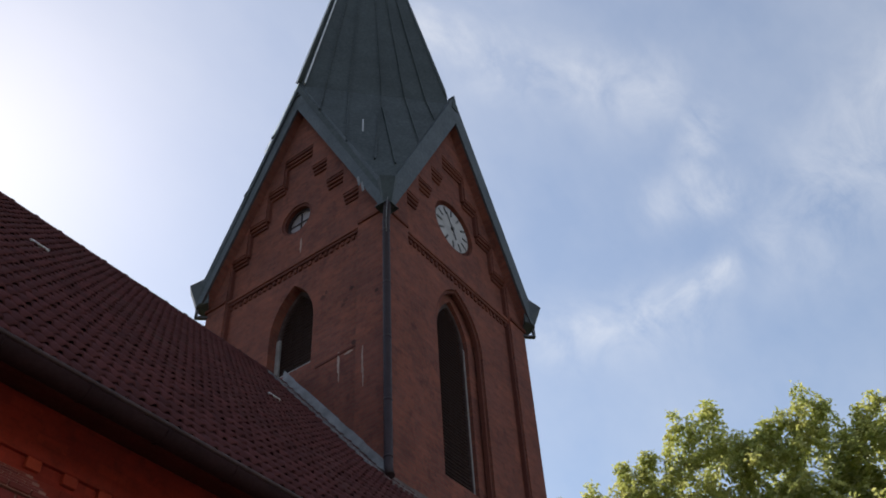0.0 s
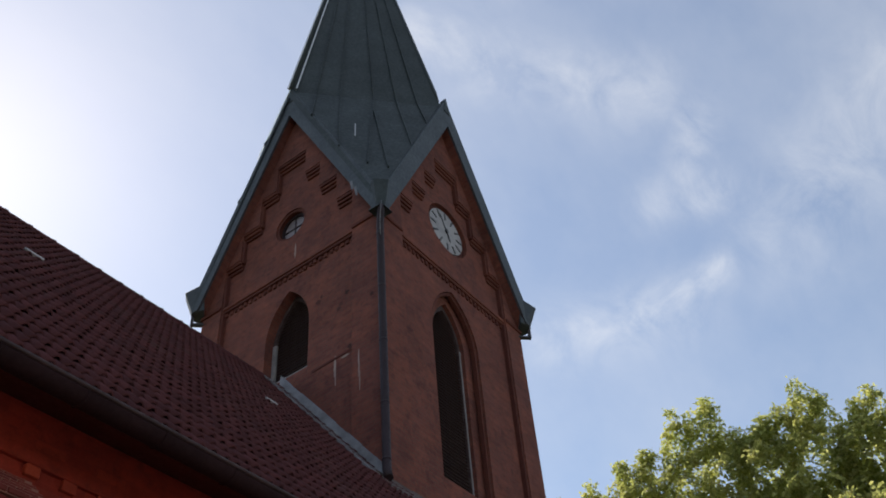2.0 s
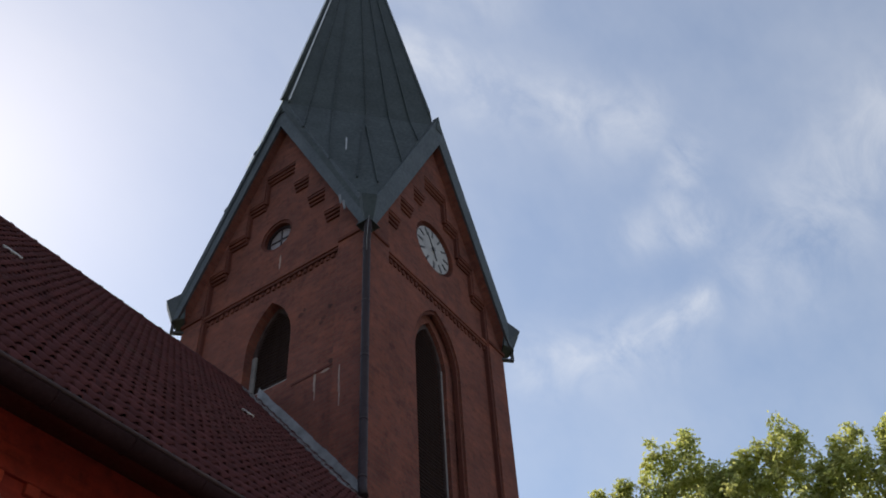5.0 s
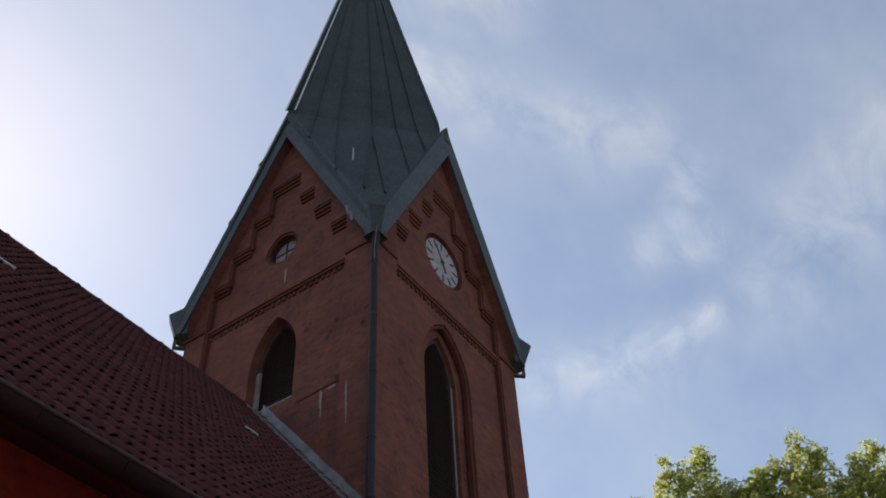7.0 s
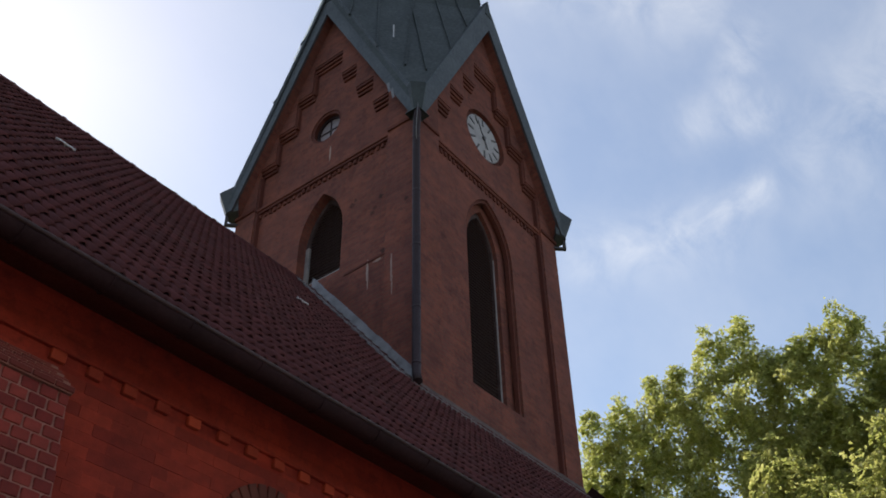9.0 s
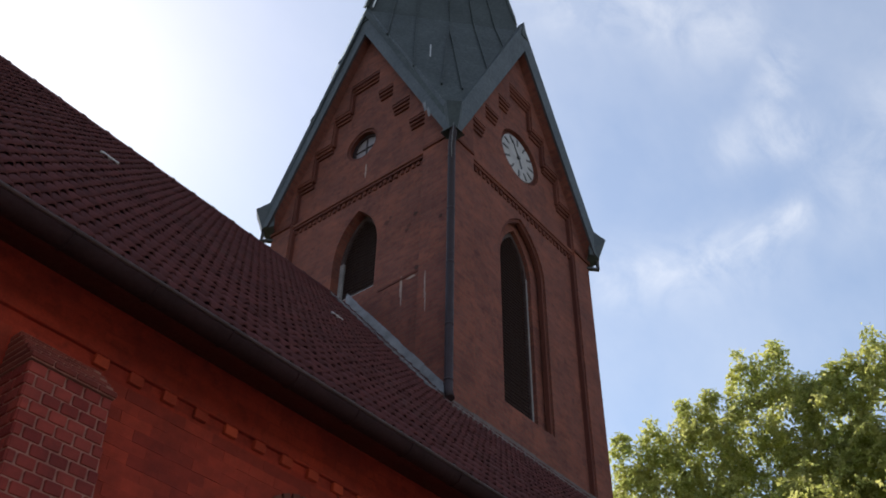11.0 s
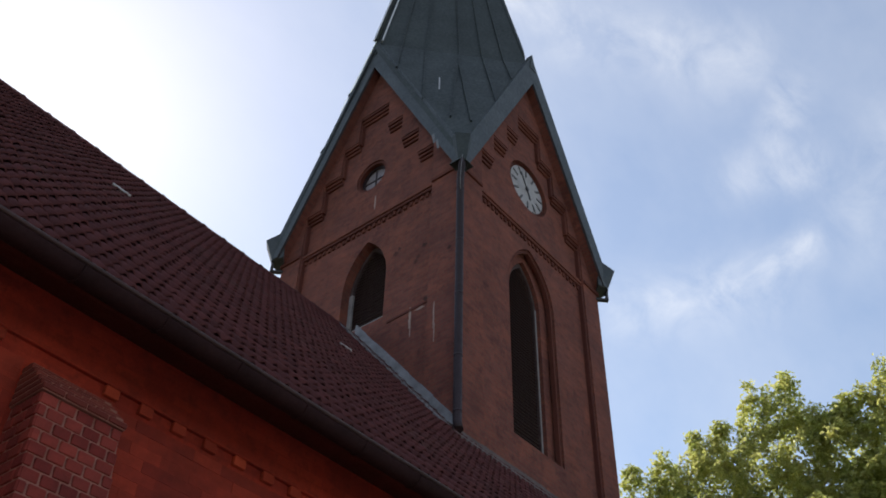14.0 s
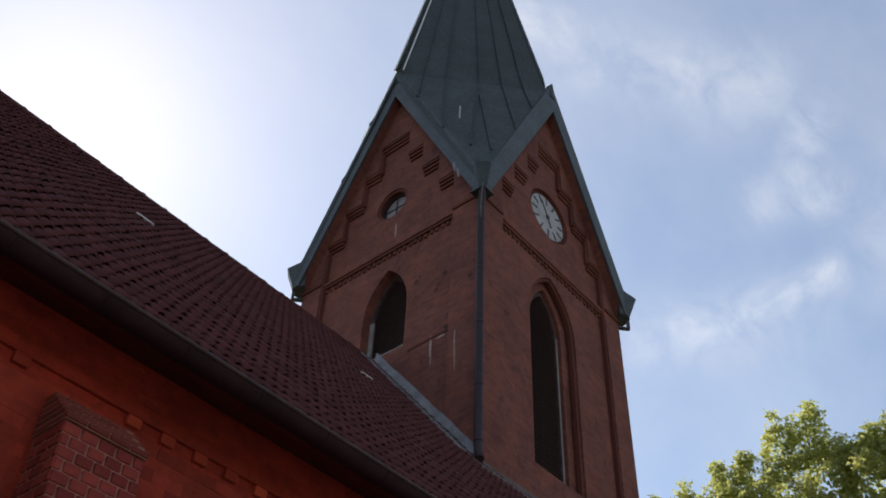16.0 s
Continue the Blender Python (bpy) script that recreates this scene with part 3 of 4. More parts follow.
# copper hopper at each corner, with the pipe at the near one
for k in range(4):
    at = side_pose(k)
    bm = bmesh.new()
    out, across = Vector((-1, -1, 0)).normalized(), Vector((-1, 1, 0)).normalized()
    root = Vector((-HALF, -HALF, 0))
    if k:
        upper, under = ((0.46, 0.15, 16.53), (0.02, 0.26, 16.78)), ((0.25, 0.12, 15.95), (-0.03, 0.30, 15.92))
    else:
        upper, under = ((0.40, 0.16, 16.42), (0.10, 0.22, 16.50)), ((0.34, 0.075, 15.62), (0.06, 0.12, 15.60))
    rims = []
    for (u0, v0, z0), (u1, v1, z1) in (upper, under):
        rims.append([bm.verts.new(root + out * u + across * v + Vector((0, 0, z))) for u, v, z in ((u0, -v0, z0), (u0, v0, z0), (u1, v1, z1), (u1, -v1, z1))])
    top, low = rims
    for j in range(4):
        bm.faces.new((top[j], top[(j + 1) % 4], low[(j + 1) % 4], low[j]))
    bm.faces.new(top[::-1]), bm.faces.new(low)
    bmesh.ops.recalc_face_normals(bm, faces=bm.faces)
    bmesh.ops.bevel(bm, geom=list(bm.edges), offset=0.012, segments=1, affect="EDGES")
    hopper = part("corner_hopper", bm, VERGE_COPPER if k else COPPER, tower, "dark green copper corner box", at)
    if k:
        # stay under the box: an upright bar and a foot back to the wall
        part("stay", beam(root + out * 0.20 + Vector((0, 0, 15.69)), root + out * 0.20 + Vector((0, 0, 16.02)), 0.09, 0.06, out), BLACK, hopper)
        part("stay", beam(root + out * 0.26 + Vector((0, 0, 15.68)), root - out * 0.05 + Vector((0, 0, 15.68)), 0.09, 0.05, (0, 0, 1)), BLACK, hopper)

downpipe = tagged(part("downpipe", tube([(-0.22, -0.22, 15.68), (-0.20, -0.19, 15.50), (-0.13, -0.11, 15.28), (-0.13, -0.11, 9.66), (-0.16, -0.17, 9.48)], 0.075, 12), ZINC_PIPE),
                  "dark painted rainwater pipe down the tower corner", "downpipe")
part("strap", tube([(-0.31, -0.30, 15.70), (-0.29, -0.26, 15.50), (-0.21, -0.17, 15.20), (-0.20, -0.17, 14.90)], 0.008, 6), LEAD, downpipe, "pale metal strap")
for z in (15.0, 13.6, 12.3, 10.95, 9.85):
    part("pipe_clip", tube([(-0.13, -0.11, z - 0.02), (-0.13, -0.11, z + 0.02)], 0.079, 12), ZINC_PIPE, downpipe)
    part("bracket", block((-0.10, -0.09, z - 0.015), (0.02, 0.02, z + 0.015)), ZINC_PIPE, downpipe)

# ---- the nave ----
PITCH, AT_ZERO = 1.212, 9.51       # roof plane: z = AT_ZERO + PITCH * y
RIDGE_Y, EAVE_Y, NAVE_END = 2.6, -2.98, -24.0
RIDGE_Z, EAVE_Z = AT_ZERO + PITCH * RIDGE_Y, AT_ZERO + PITCH * EAVE_Y
WALL_Y = -2.33
SLOPE = math.atan(PITCH)
nave = empty("church_nave", "long red brick church nave with a steep dark tiled roof", "church")


def roof_z(y):
    return AT_ZERO + PITCH * (y if y <= RIDGE_Y else 2 * RIDGE_Y - y)


nave_wall = part("nave_wall", block((NAVE_END, WALL_Y, 0), (5.2, WALL_Y + 0.5, 6.0)), NAVE_BRICK, nave, "red brick side wall")
part("rear_wall", block((NAVE_END, 7.0, 0), (5.2, 7.5, 6.0)), NAVE_BRICK, nave)
for x in (NAVE_END, 4.7):
    bm = bmesh.new()
    vs = [bm.verts.new((x + d, y, z)) for d in (0, 0.5) for y, z in ((WALL_Y + 0.51, 0), (6.99, 0), (6.99, 5.95), (RIDGE_Y, RIDGE_Z - 0.4), (WALL_Y + 0.51, 5.95))]
    bm.faces.new(vs[:5]), bm.faces.new(vs[:4:-1])
    for i in range(5):
        j = (i + 1) % 5
        bm.faces.new((vs[i], vs[j], vs[5 + j], vs[5 + i]))
    bmesh.ops.recalc_face_normals(bm, faces=bm.faces)
    part("gable_wall", bm, NAVE_BRICK, nave)
part("cornice_band", block((NAVE_END, WALL_Y - 0.045, 5.567), (5.2, WALL_Y + 0.1, 6.14), 0.01), NAVE_BRICK, nave, "smooth orange-red brick band")
# boarded eave
bm = bmesh.new()
vs = [bm.verts.new((x, y, z)) for x in (NAVE_END, 5.2) for y, z in ((WALL_Y + 0.1, 6.08), (EAVE_Y + 0.12, 5.78), (EAVE_Y + 0.02, EAVE_Z - 0.14), (EAVE_Y + 0.02, EAVE_Z - 0.03), (WALL_Y + 0.1, 6.55))]
bm.faces.new(vs[:5]), bm.faces.new(vs[:4:-1])
for i in range(5):
    j = (i + 1) % 5
    bm.faces.new((vs[i], vs[j], vs[5 + j], vs[5 + i]))
bmesh.ops.recalc_face_normals(bm, faces=bm.faces)
part("eave_soffit", bm, DARK_WOOD, nave, "dark boarded eave")

# gutter: half-round trough with a rolled lip
bm = bmesh.new()
gy, gz, gr = EAVE_Y - 0.06, EAVE_Z - 0.10, 0.105
sections = []
for x in (NAVE_END, 5.2):
    outer = [bm.verts.new((x, gy + gr * math.cos(a), gz + gr * math.sin(a))) for a in (math.pi + math.pi * i / 10 for i in range(11))]
    inner = [bm.verts.new((x, gy + (gr - 0.008) * math.cos(a), gz + (gr - 0.008) * math.sin(a))) for a in (math.pi + math.pi * i / 10 for i in range(11))]
    sections.append(outer + inner[::-1])
n = len(sections[0])
for i in range(n):
    j = (i + 1) % n
    bm.faces.new((sections[0][i], sections[0][j], sections[1][j], sections[1][i])).smooth = True
bmesh.ops.recalc_face_normals(bm, faces=bm.faces)
gutter = part("gutter", bm, GUTTER_PAINT, nave, "dark brown half-round gutter")
part("lip", tube([(NAVE_END, gy - gr, gz + 0.004), (5.2, gy - gr, gz + 0.004)], 0.018, 8), LIP_PAINT, gutter)
for i in range(36):
    x = -21.0 + i * 0.72
    part("bracket", tube([(x, gy + (gr + 0.004) * math.cos(a), gz + (gr + 0.004) * math.sin(a)) for a in (math.pi + math.pi * j / 8 for j in range(9))], 0.007, 5), GUTTER_PAINT, gutter)

# roof boarding under the tiles
bm = bmesh.new()
vs = [bm.verts.new((x, y, z)) for x in (NAVE_END, 5.2) for y, z in ((EAVE_Y, EAVE_Z - 0.02), (RIDGE_Y, RIDGE_Z - 0.02), (2 * RIDGE_Y - EAVE_Y, EAVE_Z - 0.02),
                                                                    (2 * RIDGE_Y - EAVE_Y, EAVE_Z - 0.16), (RIDGE_Y, RIDGE_Z - 0.18), (EAVE_Y, EAVE_Z - 0.16))]
bm.faces.new(vs[:6]), bm.faces.new(vs[:5:-1])
for i in range(6):
    j = (i + 1) % 6
    bm.faces.new((vs[i], vs[j], vs[6 + j], vs[6 + i]))
bmesh.ops.recalc_face_normals(bm, faces=bm.faces)
roof = part("roof", bm, TILE_FAR, nave, "steep roof of dark brown-red pantiles")

# pantiles: an S-shaped section, tipped on the tile below
COVER, COURSE = 0.130, 0.285
LENGTH = math.hypot(RIDGE_Y - EAVE_Y, RIDGE_Z - EAVE_Z)
PROFILE = ((0.0, 0.013), (0.13, 0.002), (0.32, 0.000), (0.50, 0.011), (0.66, 0.033), (0.82, 0.040), (0.96, 0.028), (1.10, 0.008))


def tile_lists():
    """One tile: x along the eave, y up the slope, z off the roof."""
    verts, faces = [], []
    n = len(PROFILE)
    for y, lift in ((-0.03, 0.046), (COURSE + 0.03, 0.004)):
        for low in (0.0, -0.021):
            verts += [(COVER * u, y, h + lift + low) for u, h in PROFILE]
    for i in range(n - 1):
        faces += [(i, i + 1, 2 * n + i + 1, 2 * n + i), (n + i, n + i + 1, i + 1, i)]
    return verts, faces


TILE_VERTS, TILE_FACES = tile_lists()
ROOF_FRAME = Matrix.Translation((0, EAVE_Y, EAVE_Z)) @ Matrix.Rotation(SLOPE, 4, "X")
ROWS_UP = int(LENGTH / COURSE)
COLUMNS = int((5.2 + 12.0) / COVER)
tile_mesh = bpy.data.meshes.new("roof_tile")
tile_mesh.from_pydata(TILE_VERTS, [], TILE_FACES)
tile_mesh.polygons.foreach_set("use_smooth", [True] * len(TILE_FACES))
tile_mesh.materials.append(TILE)
rest_v, rest_f = [], []
unit = np.array(TILE_VERTS)
for r in range(ROWS_UP + 1):
    for c in range(COLUMNS):
        x, y = -12.0 + c * COVER, r * COURSE
        world_y = EAVE_Y + y * math.cos(SLOPE)
        if x > -0.12 and 0.02 < world_y:
            continue
        wobble = pose(x + random.uniform(-0.005, 0.005), y + random.uniform(-0.012, 0.012), random.uniform(-0.003, 0.006), random.uniform(-0.9, 0.9), random.uniform(-1.2, 1.2), random.uniform(-0.8, 0.8))
        if r < 8 and -8.4 < x < -3.6:
            placed("roof_tile", tile_mesh, roof, at=ROOF_FRAME @ wobble)
        else:
            m = np.array(ROOF_FRAME @ wobble)
            start = len(rest_v)
            rest_v += (unit @ m[:3, :3].T + m[:3, 3]).tolist()
            rest_f += [tuple(start + i for i in f) for f in TILE_FACES]
far_tiles = from_lists("roof_tiles", rest_v, rest_f, TILE_FAR, roof, "further courses of dark pantiles", smooth=True)
far_tiles["kind"] = "stuff"

# ridge tiles, each lapped over the next
ridge_mesh = None
for i in range(46):
    x = -14.0 + i * 0.44
    if x > 4.9:
        break
    at = pose(x, RIDGE_Y, RIDGE_Z - 0.05, 0, random.uniform(-0.6, 0.6) - 2.6, random.uniform(-0.8, 0.8))
    if ridge_mesh is None:
        verts, faces = [], []
        for x0, grow in ((0.0, 1.0), (0.0, 1.16), (0.055, 1.16), (0.06, 1.05), (0.46, 0.96)):
            verts += [(x0, 0.125 * grow * math.cos(a), 0.105 * grow * math.sin(a)) for a in (math.pi * (-0.08 + 1.16 * j / 8) for j in range(9))]
        for s in range(4):
            faces += [(9 * s + j, 9 * s + j + 1, 9 * s + 10 + j, 9 * s + 9 + j) for j in range(8)]
        ridge_mesh = bpy.data.meshes.new("ridge_tile")
        ridge_mesh.from_pydata(verts, [], faces)
        ridge_mesh.materials.append(TILE)
    if -0.5 < x < 4.9:
        continue
    placed("ridge_tile", ridge_mesh, roof, at=at)

# two pale metal strips lying on the tiles
for x, y, reach in ((-6.36, 0.52, 0.14), (-2.2, 0.48, 0.12)):
    bm = block((-reach, -0.02, 0.06), (reach, 0.03, 0.09), 0.008)
    strip = part("metal_strip", bm, PALE, None, at=pose(x, y, roof_z(y)) @ Matrix.Rotation(SLOPE, 4, "X"))
    tagged(strip, "short pale metal strip hooked on the roof tiles", "roof strip", "pale strips on the roof")
    part("hook", block((-0.02, 0.0, -0.02), (0.02, 0.12, 0.062)), PALE, strip)

# dark verge board at the roof's far end
part("bargeboard", beam((5.24, 0.0, roof_z(0.0) + 0.02), (5.24, EAVE_Y, EAVE_Z + 0.02), 0.06, 0.22, (0, -0.79, 0.61)), GUTTER_PAINT, nave)

# lead flashing where the roof meets the tower
flash = empty("lead_flashing", "grey lead flashing between roof tiles and tower wall", "flashing")
segments = 9
for i in range(segments):
    y0, y1 = 2.55 - i * 2.6 / segments, 2.55 - (i + 1) * 2.6 / segments - 0.02
    bm = bmesh.new()
    j = random.uniform(-0.012, 0.012)
    rows = []
    for y in (y0, y1):
        z = roof_z(y)
        rows.append([bm.verts.new(v) for v in ((-0.012, y, z + 0.34 + j), (-0.03, y, z + 0.12), (-0.07, y, z + 0.10), (-0.52 + j, y, z + 0.13), (-0.53 + j, y, z + 0.03), (0.0, y, z + 0.02))])
    for a in range(6):
        b = (a + 1) % 6
        bm.faces.new((rows[0][a], rows[0][b], rows[1][b], rows[1][a]))
    bm.faces.new(rows[0]), bm.faces.new(rows[1][::-1])
    bmesh.ops.recalc_face_normals(bm, faces=bm.faces)
    part("lead_piece", bm, LEAD, flash)
for i in range(6):
    x0, x1 = -0.27 + i * 0.91, -0.27 + (i + 1) * 0.91 + 0.015
    j = random.uniform(-0.02, 0.02)
    bm = bmesh.new()
    rows = []
    for x in (x0, x1):
        rows.append([bm.verts.new(v) for v in ((x, -0.012, AT_ZERO + 0.16 + j), (x, -0.04, AT_ZERO + 0.06), (x, -0.30, roof_z(-0.30) + 0.12), (x, -0.31, roof_z(-0.31) + 0.03), (x, -0.0, AT_ZERO + 0.02))])
    for a in range(5):
        b = (a + 1) % 5
        bm.faces.new((rows[0][a], rows[0][b], rows[1][b], rows[1][a]))
    bm.faces.new(rows[0]), bm.faces.new(rows[1][::-1])
    bmesh.ops.recalc_face_normals(bm, faces=bm.faces)
    part("lead_piece", bm, LEAD_DULL, flash)

# dentil row under the cornice band
tooth = None
for i in range(38):
    x = -7.16 + 0.325 * i
    if x > 5:
        break
    tooth_at = pose(x, WALL_Y, 5.50)
    if tooth is None:
        tooth = part("dentil_brick", block((-0.064, -0.042, -0.025), (0.064, 0.02, 0.063), 0.006), BRIGHT_BRICK, nave, at=tooth_at)
    else:
        placed("dentil_brick", tooth.data, nave, at=tooth_at)
for i in range(8):
    placed("dentil_brick", tooth.data, nave, at=pose(-8.14 - 0.325 * i, WALL_Y, 5.50))

# brick pier against the nave wall
PIER_L, PIER_R, PIER_Y, PIER_TOP = -7.84, -7.18, -2.71, 5.04
pier = empty("brick_pier", "red brick wall pier with pale joints and a stepped brick cap", "pier")
BATTER = 0.16                      # the pier's face leans out towards its foot


def pier_face(z):
    return PIER_Y - BATTER * (PIER_TOP - z)


bm = bmesh.new()
vs = [bm.verts.new((x, y, z)) for x in (PIER_L + 0.012, PIER_R - 0.012) for y, z in ((pier_face(0) + 0.014, 0), (WALL_Y + 0.1, 0), (WALL_Y + 0.1, PIER_TOP), (pier_face(PIER_TOP) + 0.014, PIER_TOP))]
bm.faces.new(vs[:4]), bm.faces.new(vs[:3:-1])
for i in range(4):
    j = (i + 1) % 4
    bm.faces.new((vs[i], vs[j], vs[4 + j], vs[4 + i]))
bmesh.ops.recalc_face_normals(bm, faces=bm.faces)
part("core", bm, MORTAR, pier, "pale mortar")
BRICK_L, BRICK_H, JOINT = 0.286, 0.098, 0.017
PIER_BRICK_L, PIER_BRICK_H = 0.143, 0.098


def brick_mesh(name, length, depth, mat):
    gap, high = (JOINT / 2, PIER_BRICK_H) if mat is RED_BRICK else (0.0002, BRICK_H)
    bm = block((gap, 0, gap), (length - gap, depth, high - gap), 0.006 if mat is RED_BRICK else 0.001)
    me = bpy.data.meshes.new(name)
    bm.to_mesh(me)
    bm.free()
    me.materials.append(mat)
    return me


SHAPES = {}


def lay(parent, x, y, z, length, turn=0, mat=RED_BRICK, depth=0.05):
    key = (round(length, 3), mat.name, depth)
    if key not in SHAPES:
        SHAPES[key] = brick_mesh("brick", length, depth, mat)
    placed("brick", SHAPES[key], parent, at=pose(x, y + random.uniform(-0.003, 0.003), z, random.uniform(-0.5, 0.5), random.uniform(-0.4, 0.4), turn + random.uniform(-0.4, 0.4)))


def course_run(start, end, shift, unit_length=BRICK_L):
    """Starts and lengths of the bricks of one course."""
    x = start - shift
    while x < end - 0.01:
        a, b = max(x, start), min(x + unit_length, end)
        if b - a > 0.05:
            yield a, b - a
        x += unit_length


for row in range(20):
    z = PIER_TOP - (row + 1) * PIER_BRICK_H
    for a, length in course_run(PIER_L, PIER_R, (row % 2) * PIER_BRICK_L / 2, PIER_BRICK_L):
        lay(pier, a, pier_face(z + PIER_BRICK_H / 2), z, length)
    face = pier_face(z + PIER_BRICK_H / 2)
    for a, length in course_run(face, WALL_Y, ((row + 1) % 2) * PIER_BRICK_L / 2, PIER_BRICK_L):
        lay(pier, PIER_L, a + length, z, length, -90)
# cap: thin courses set back one by one, with pale joints
for i in range(6):
    back_by, z = 0.058 * i, PIER_TOP + 0.056 * i
    part("joint", block((PIER_L - 0.01, PIER_Y - 0.022 + back_by, z - 0.001), (PIER_R + 0.0, WALL_Y + 0.05, z + 0.055)), MORTAR, pier)
    for j in range(4):
        w = (PIER_R - PIER_L + 0.05) / 4
        x = PIER_L - 0.02 + (j - (i % 2) * 0.5) * w
        x0, x1 = max(x, PIER_L - 0.02), min(x + w, PIER_R + 0.01)
        part("cap_brick", block((x0 + 0.004, PIER_Y - 0.035 + back_by, z + 0.006), (x1 - 0.003, WALL_Y + 0.05, z + 0.049), 0.006), CAP_BRICK, pier)

# face bricks of the nave wall that the eye passes nearest
for row in range(13):
    z = 5.437 - (row + 1) * BRICK_H
    for a, length in course_run(-7.16, -3.7, (row % 2) * BRICK_L / 2):
        lay(nave_wall, a, WALL_Y - 0.008, z, length, mat=ORANGE_BRICK, depth=0.03)
    for a, length in course_run(-9.8, -7.87, (row % 2) * BRICK_L / 2):
        lay(nave_wall, a, WALL_Y - 0.008, z, length, mat=ORANGE_BRICK, depth=0.03)

# head of a round-arched blind window in the nave wall: a ring of headers
ARCH_X, ARCH_Z, ARCH_R = -4.93, 4.72, 0.44
voussoir = None
for i in range(15):
    a = math.pi * (i + 0.5) / 15
    at = Matrix.Translation((ARCH_X + ARCH_R * math.cos(a), WALL_Y, ARCH_Z + ARCH_R * math.sin(a))) @ Matrix.Rotation(math.pi / 2 - a, 4, "Y")
    if voussoir is None:
        voussoir = part("arch_brick", block((-0.044, -0.03, 0.0), (0.044, 0.02, 0.13), 0.004), TRIM_BRICK, nave_wall, at=at)
    else:
        placed("arch_brick", voussoir.data, nave_wall, at=at)

# ---- the maple ----
TREE = Vector((15.5, -4.0, 0))
maple = empty("maple_tree", "tall leafy maple with sunlit yellow-green crown behind the church", "tree", Matrix.Translation(TREE))
part("trunk", tube([(0, 0, -0.2), (0.1, 0, 3), (0.0, 0.15, 7), (0.1, 0.1, 11), (0.1, 0.0, 14.5)], [0.55, 0.45, 0.35, 0.22, 0.06], 12), BARK, maple, "rough grey-brown bark")
rng = np.random.default_rng(4)
lobes = []
for i in range(120):
    # lobes spread over a broad dome
    a = rng.uniform(0, math.tau)
    h = rng.uniform(-0.75, 1.0)
    r = math.sqrt(max(1 - h * h, 0.0)) * rng.uniform(0.72, 1.0)
    top = 9.4 + 4.3 * h + rng.uniform(-0.4, 0.4)
    lobes.append((Vector((5.0 * r * math.cos(a), 6.2 * r * math.sin(a), top)), rng.uniform(1.0, 1.6)))
# upright leaders that make the ragged top: place across, height of the tip, length, width
for across, tip, length, wide in ((7.6, 16.1, 1.6, 0.7), (6.6, 16.15, 1.5, 0.7), (5.5, 16.35, 1.6, 0.75), (4.7, 16.6, 1.6, 0.65), (3.65, 17.45, 2.1, 0.62), (3.15, 17.2, 2.0, 0.5), (2.58, 17.4, 2.3, 0.68),
                                  (1.9, 16.05, 1.5, 0.6), (1.2, 16.15, 1.6, 0.55), (0.65, 16.15, 1.6, 0.5), (0.05, 16.8, 2.0, 0.6), (-0.4, 16.4, 1.9, 0.5), (-0.75, 14.9, 1.5, 0.6), (-1.25, 15.45, 1.5, 0.45),
                                  (-1.75, 15.75, 1.7, 0.55), (-2.6, 15.6, 1.6, 0.7), (-3.4, 14.9, 1.6, 0.9), (-4.4, 14.2, 1.6, 0.9), (8.0, 14.5, 1.5, 0.6)):
    lobes.append((Vector((-2.5, across, tip + 0.02 - length * 0.6)), wide * 0.9))
    lobes.append((Vector((-2.5, across - 0.02, tip - wide * 0.66)), wide * 0.46))
for across, height, size in ((7.3, 13.9, 1.0), (6.3, 14.3, 1.0), (5.0, 14.5, 1.1), (3.8, 14.7, 1.1), (2.6, 14.9, 1.1), (1.4, 14.6, 1.1), (0.2, 14.4, 1.1), (-1.2, 13.8, 1.1), (-2.6, 13.4, 1.2), (-4.0, 12.6, 1.3),
                             (7.2, 12.6, 1.1), (5.7, 12.9, 1.2), (4.2, 12.9, 1.2), (2.6, 13.0, 1.2), (1.0, 12.7, 1.2), (-0.6, 12.4, 1.2), (6.4, 11.4, 1.2), (4.6, 11.4, 1.2), (2.8, 11.4, 1.2), (1.0, 11.1, 1.2)):
    lobes.append((Vector((-2.4, across, height)), size))
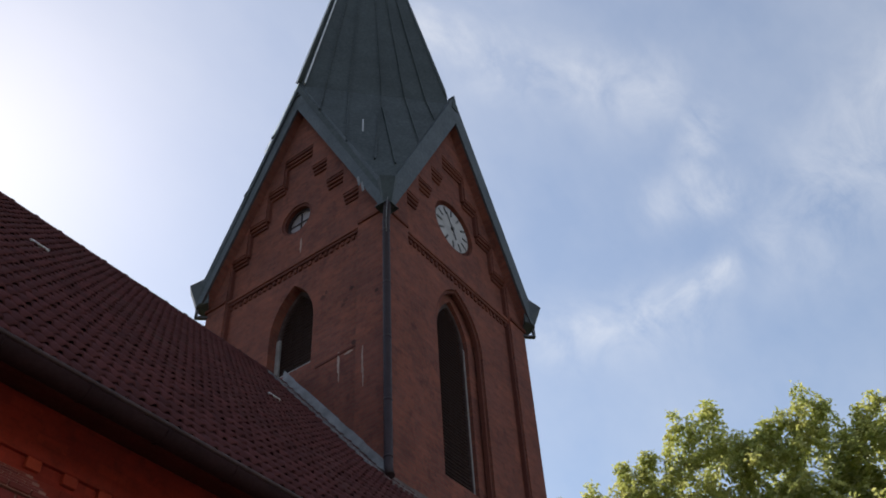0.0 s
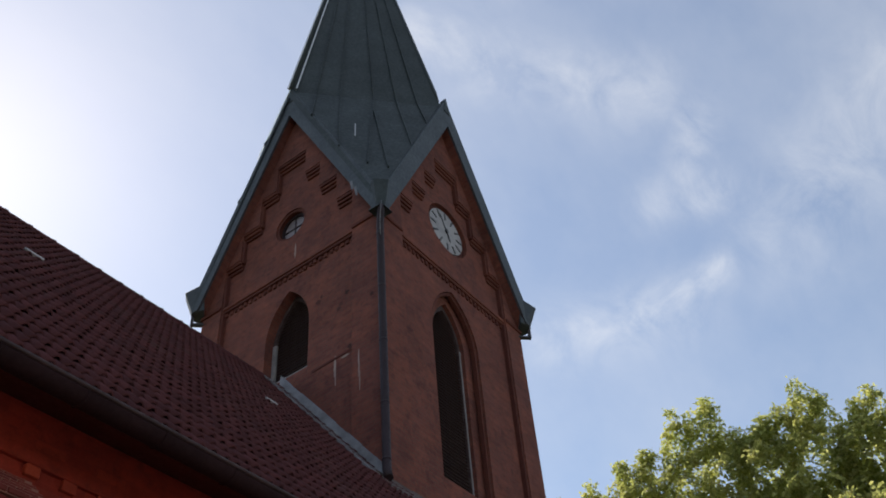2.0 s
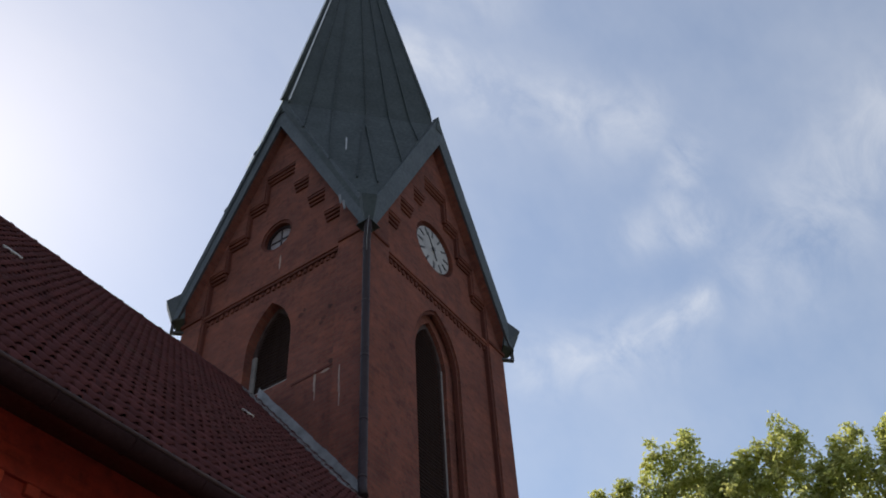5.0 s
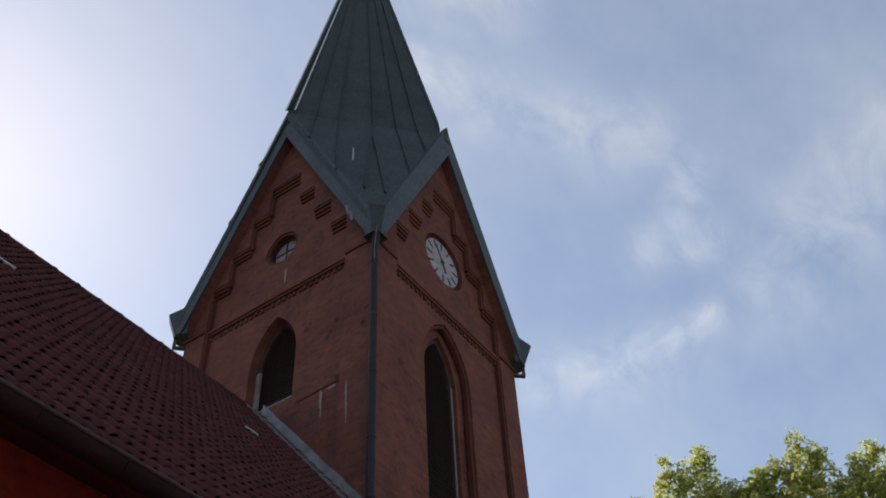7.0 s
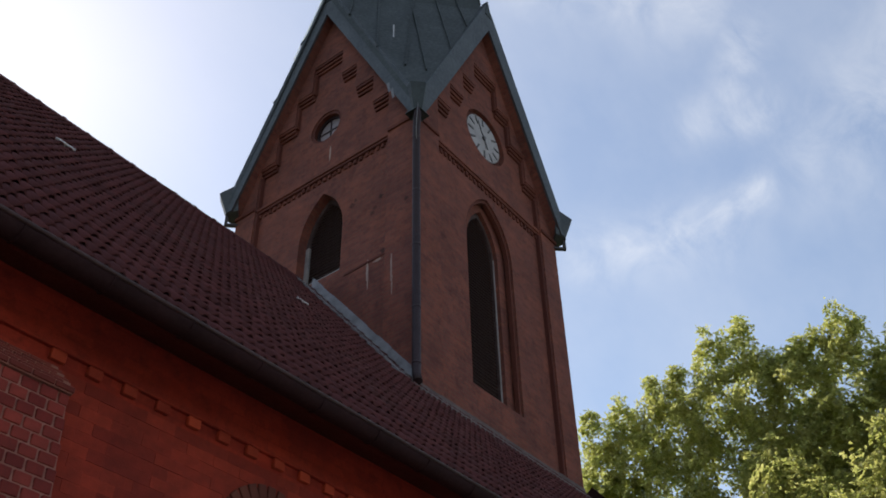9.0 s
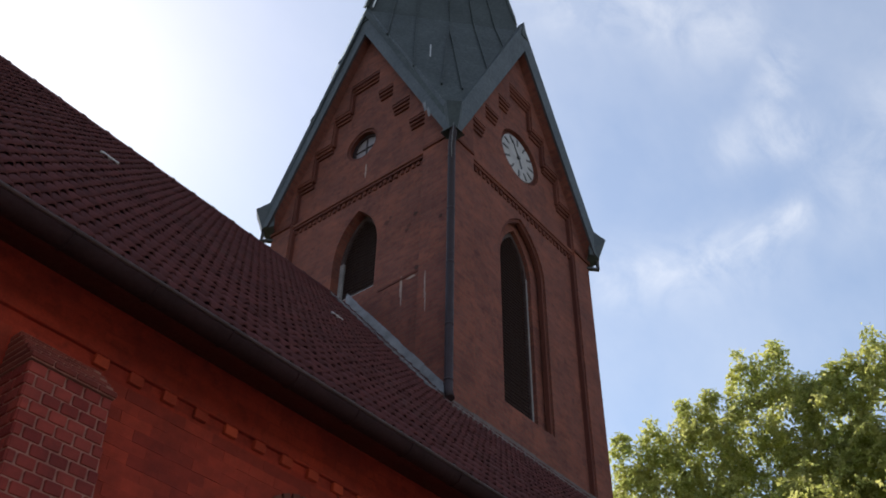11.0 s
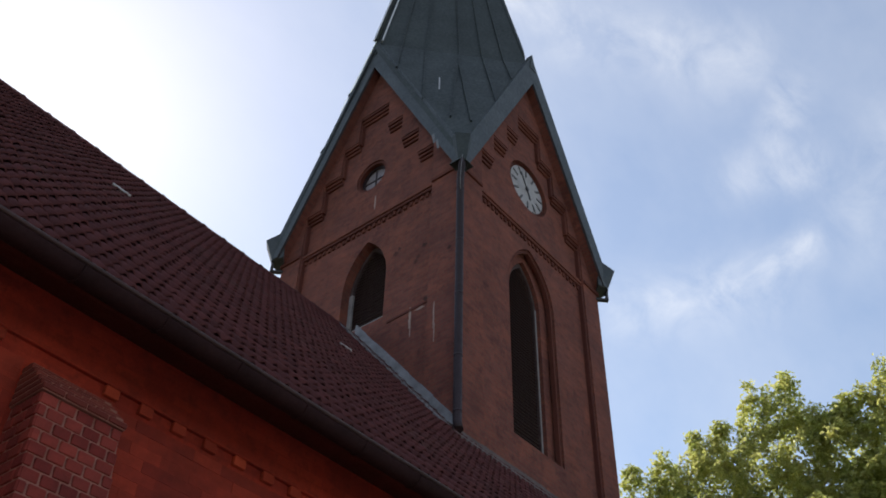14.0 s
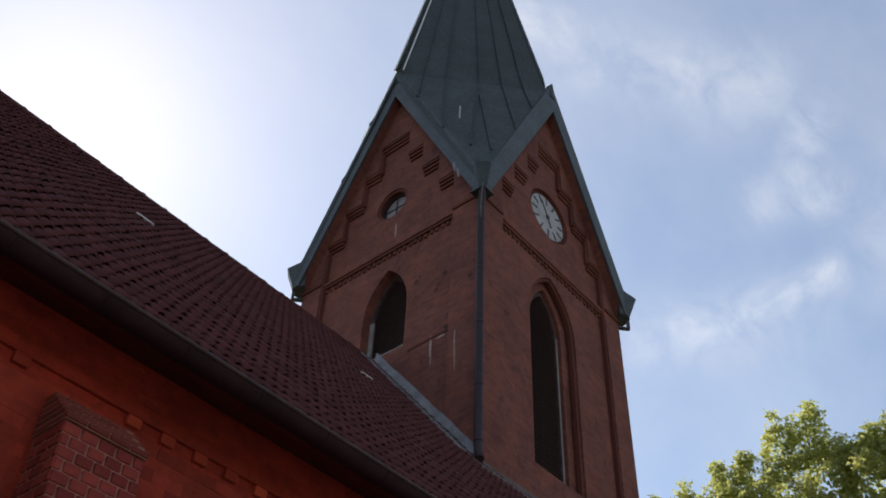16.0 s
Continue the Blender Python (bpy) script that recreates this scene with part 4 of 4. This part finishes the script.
for i in range(26):
    tip, size = lobes[i * 4]
    root = Vector((0, 0, max(4.0, tip.z * rng.uniform(0.4, 0.62))))
    bend = root.lerp(tip, 0.5) + Vector((rng.uniform(-0.5, 0.5), rng.uniform(-0.5, 0.5), rng.uniform(0.2, 1.0)))
    part("limb", tube([root, root.lerp(bend, 0.6), bend, tip], [0.17, 0.12, 0.08, 0.025], 7), BARK, maple)
clouds = []
for k, (mid, size) in enumerate(lobes):
    outer = k >= 120
    count = int((2700 if outer else 800) * size ** 2)
    way_out = rng.normal(size=(count, 3))
    way_out /= np.linalg.norm(way_out, axis=1)[:, None]
    reach = size * rng.uniform(0.2, 1.0, (count, 1)) ** 0.5
    tall = 0.85 if not outer else 1.3 if size >= 1 else 1.75
    offset = way_out * reach * np.array([1.0, 1.0, tall])
    if outer:
        # outer sprays narrow towards their tops
        taper = 1.0 - (0.6 if size >= 1 else 0.85) * np.clip(offset[:, 2:] / (tall * size), 0, 1)
        offset[:, :2] *= taper
    # leaves sit in flat sprays of about two dozen
    sprays = max(count // 26, 1)
    which = np.arange(count) % sprays
    face = way_out[:sprays] * 0.7 + rng.normal(scale=0.4, size=(sprays, 3)) + np.array([0, 0, 0.45])
    face /= np.linalg.norm(face, axis=1)[:, None]
    spread = np.clip(rng.normal(scale=0.12, size=(count, 3)), -0.20, 0.20) * np.array([1, 1, 1.3])
    spread -= face[which] * (spread * face[which]).sum(axis=1)[:, None] * 0.75
    at = np.array(mid) + offset[:sprays][which] + spread
    normal = face[which] + rng.normal(scale=0.42, size=(count, 3))
    normal /= np.linalg.norm(normal, axis=1)[:, None]
    side = np.cross(normal, rng.normal(size=(count, 3)))
    side /= np.linalg.norm(side, axis=1)[:, None]
    fore = np.cross(normal, side)
    s = rng.uniform(0.036, 0.072, (count, 1))
    u, v, w = side * s, fore * s, normal * s * 0.3
    clouds.append(np.stack([at - v, at + u * 0.62 - v * 0.1 + w, at + v * 1.35, at - u * 0.62 - v * 0.1 + w], axis=1))
leaf_v = np.concatenate(clouds).reshape(-1, 3)
first = np.arange(0, len(leaf_v), 4)
leaf_f = np.concatenate([np.stack([first, first + 1, first + 2], 1), np.stack([first, first + 2, first + 3], 1)])
crown = from_lists("crown", leaf_v.tolist(), leaf_f.tolist(), LEAF, maple, "dense yellow-green leaves")
crown["kind"] = "stuff"
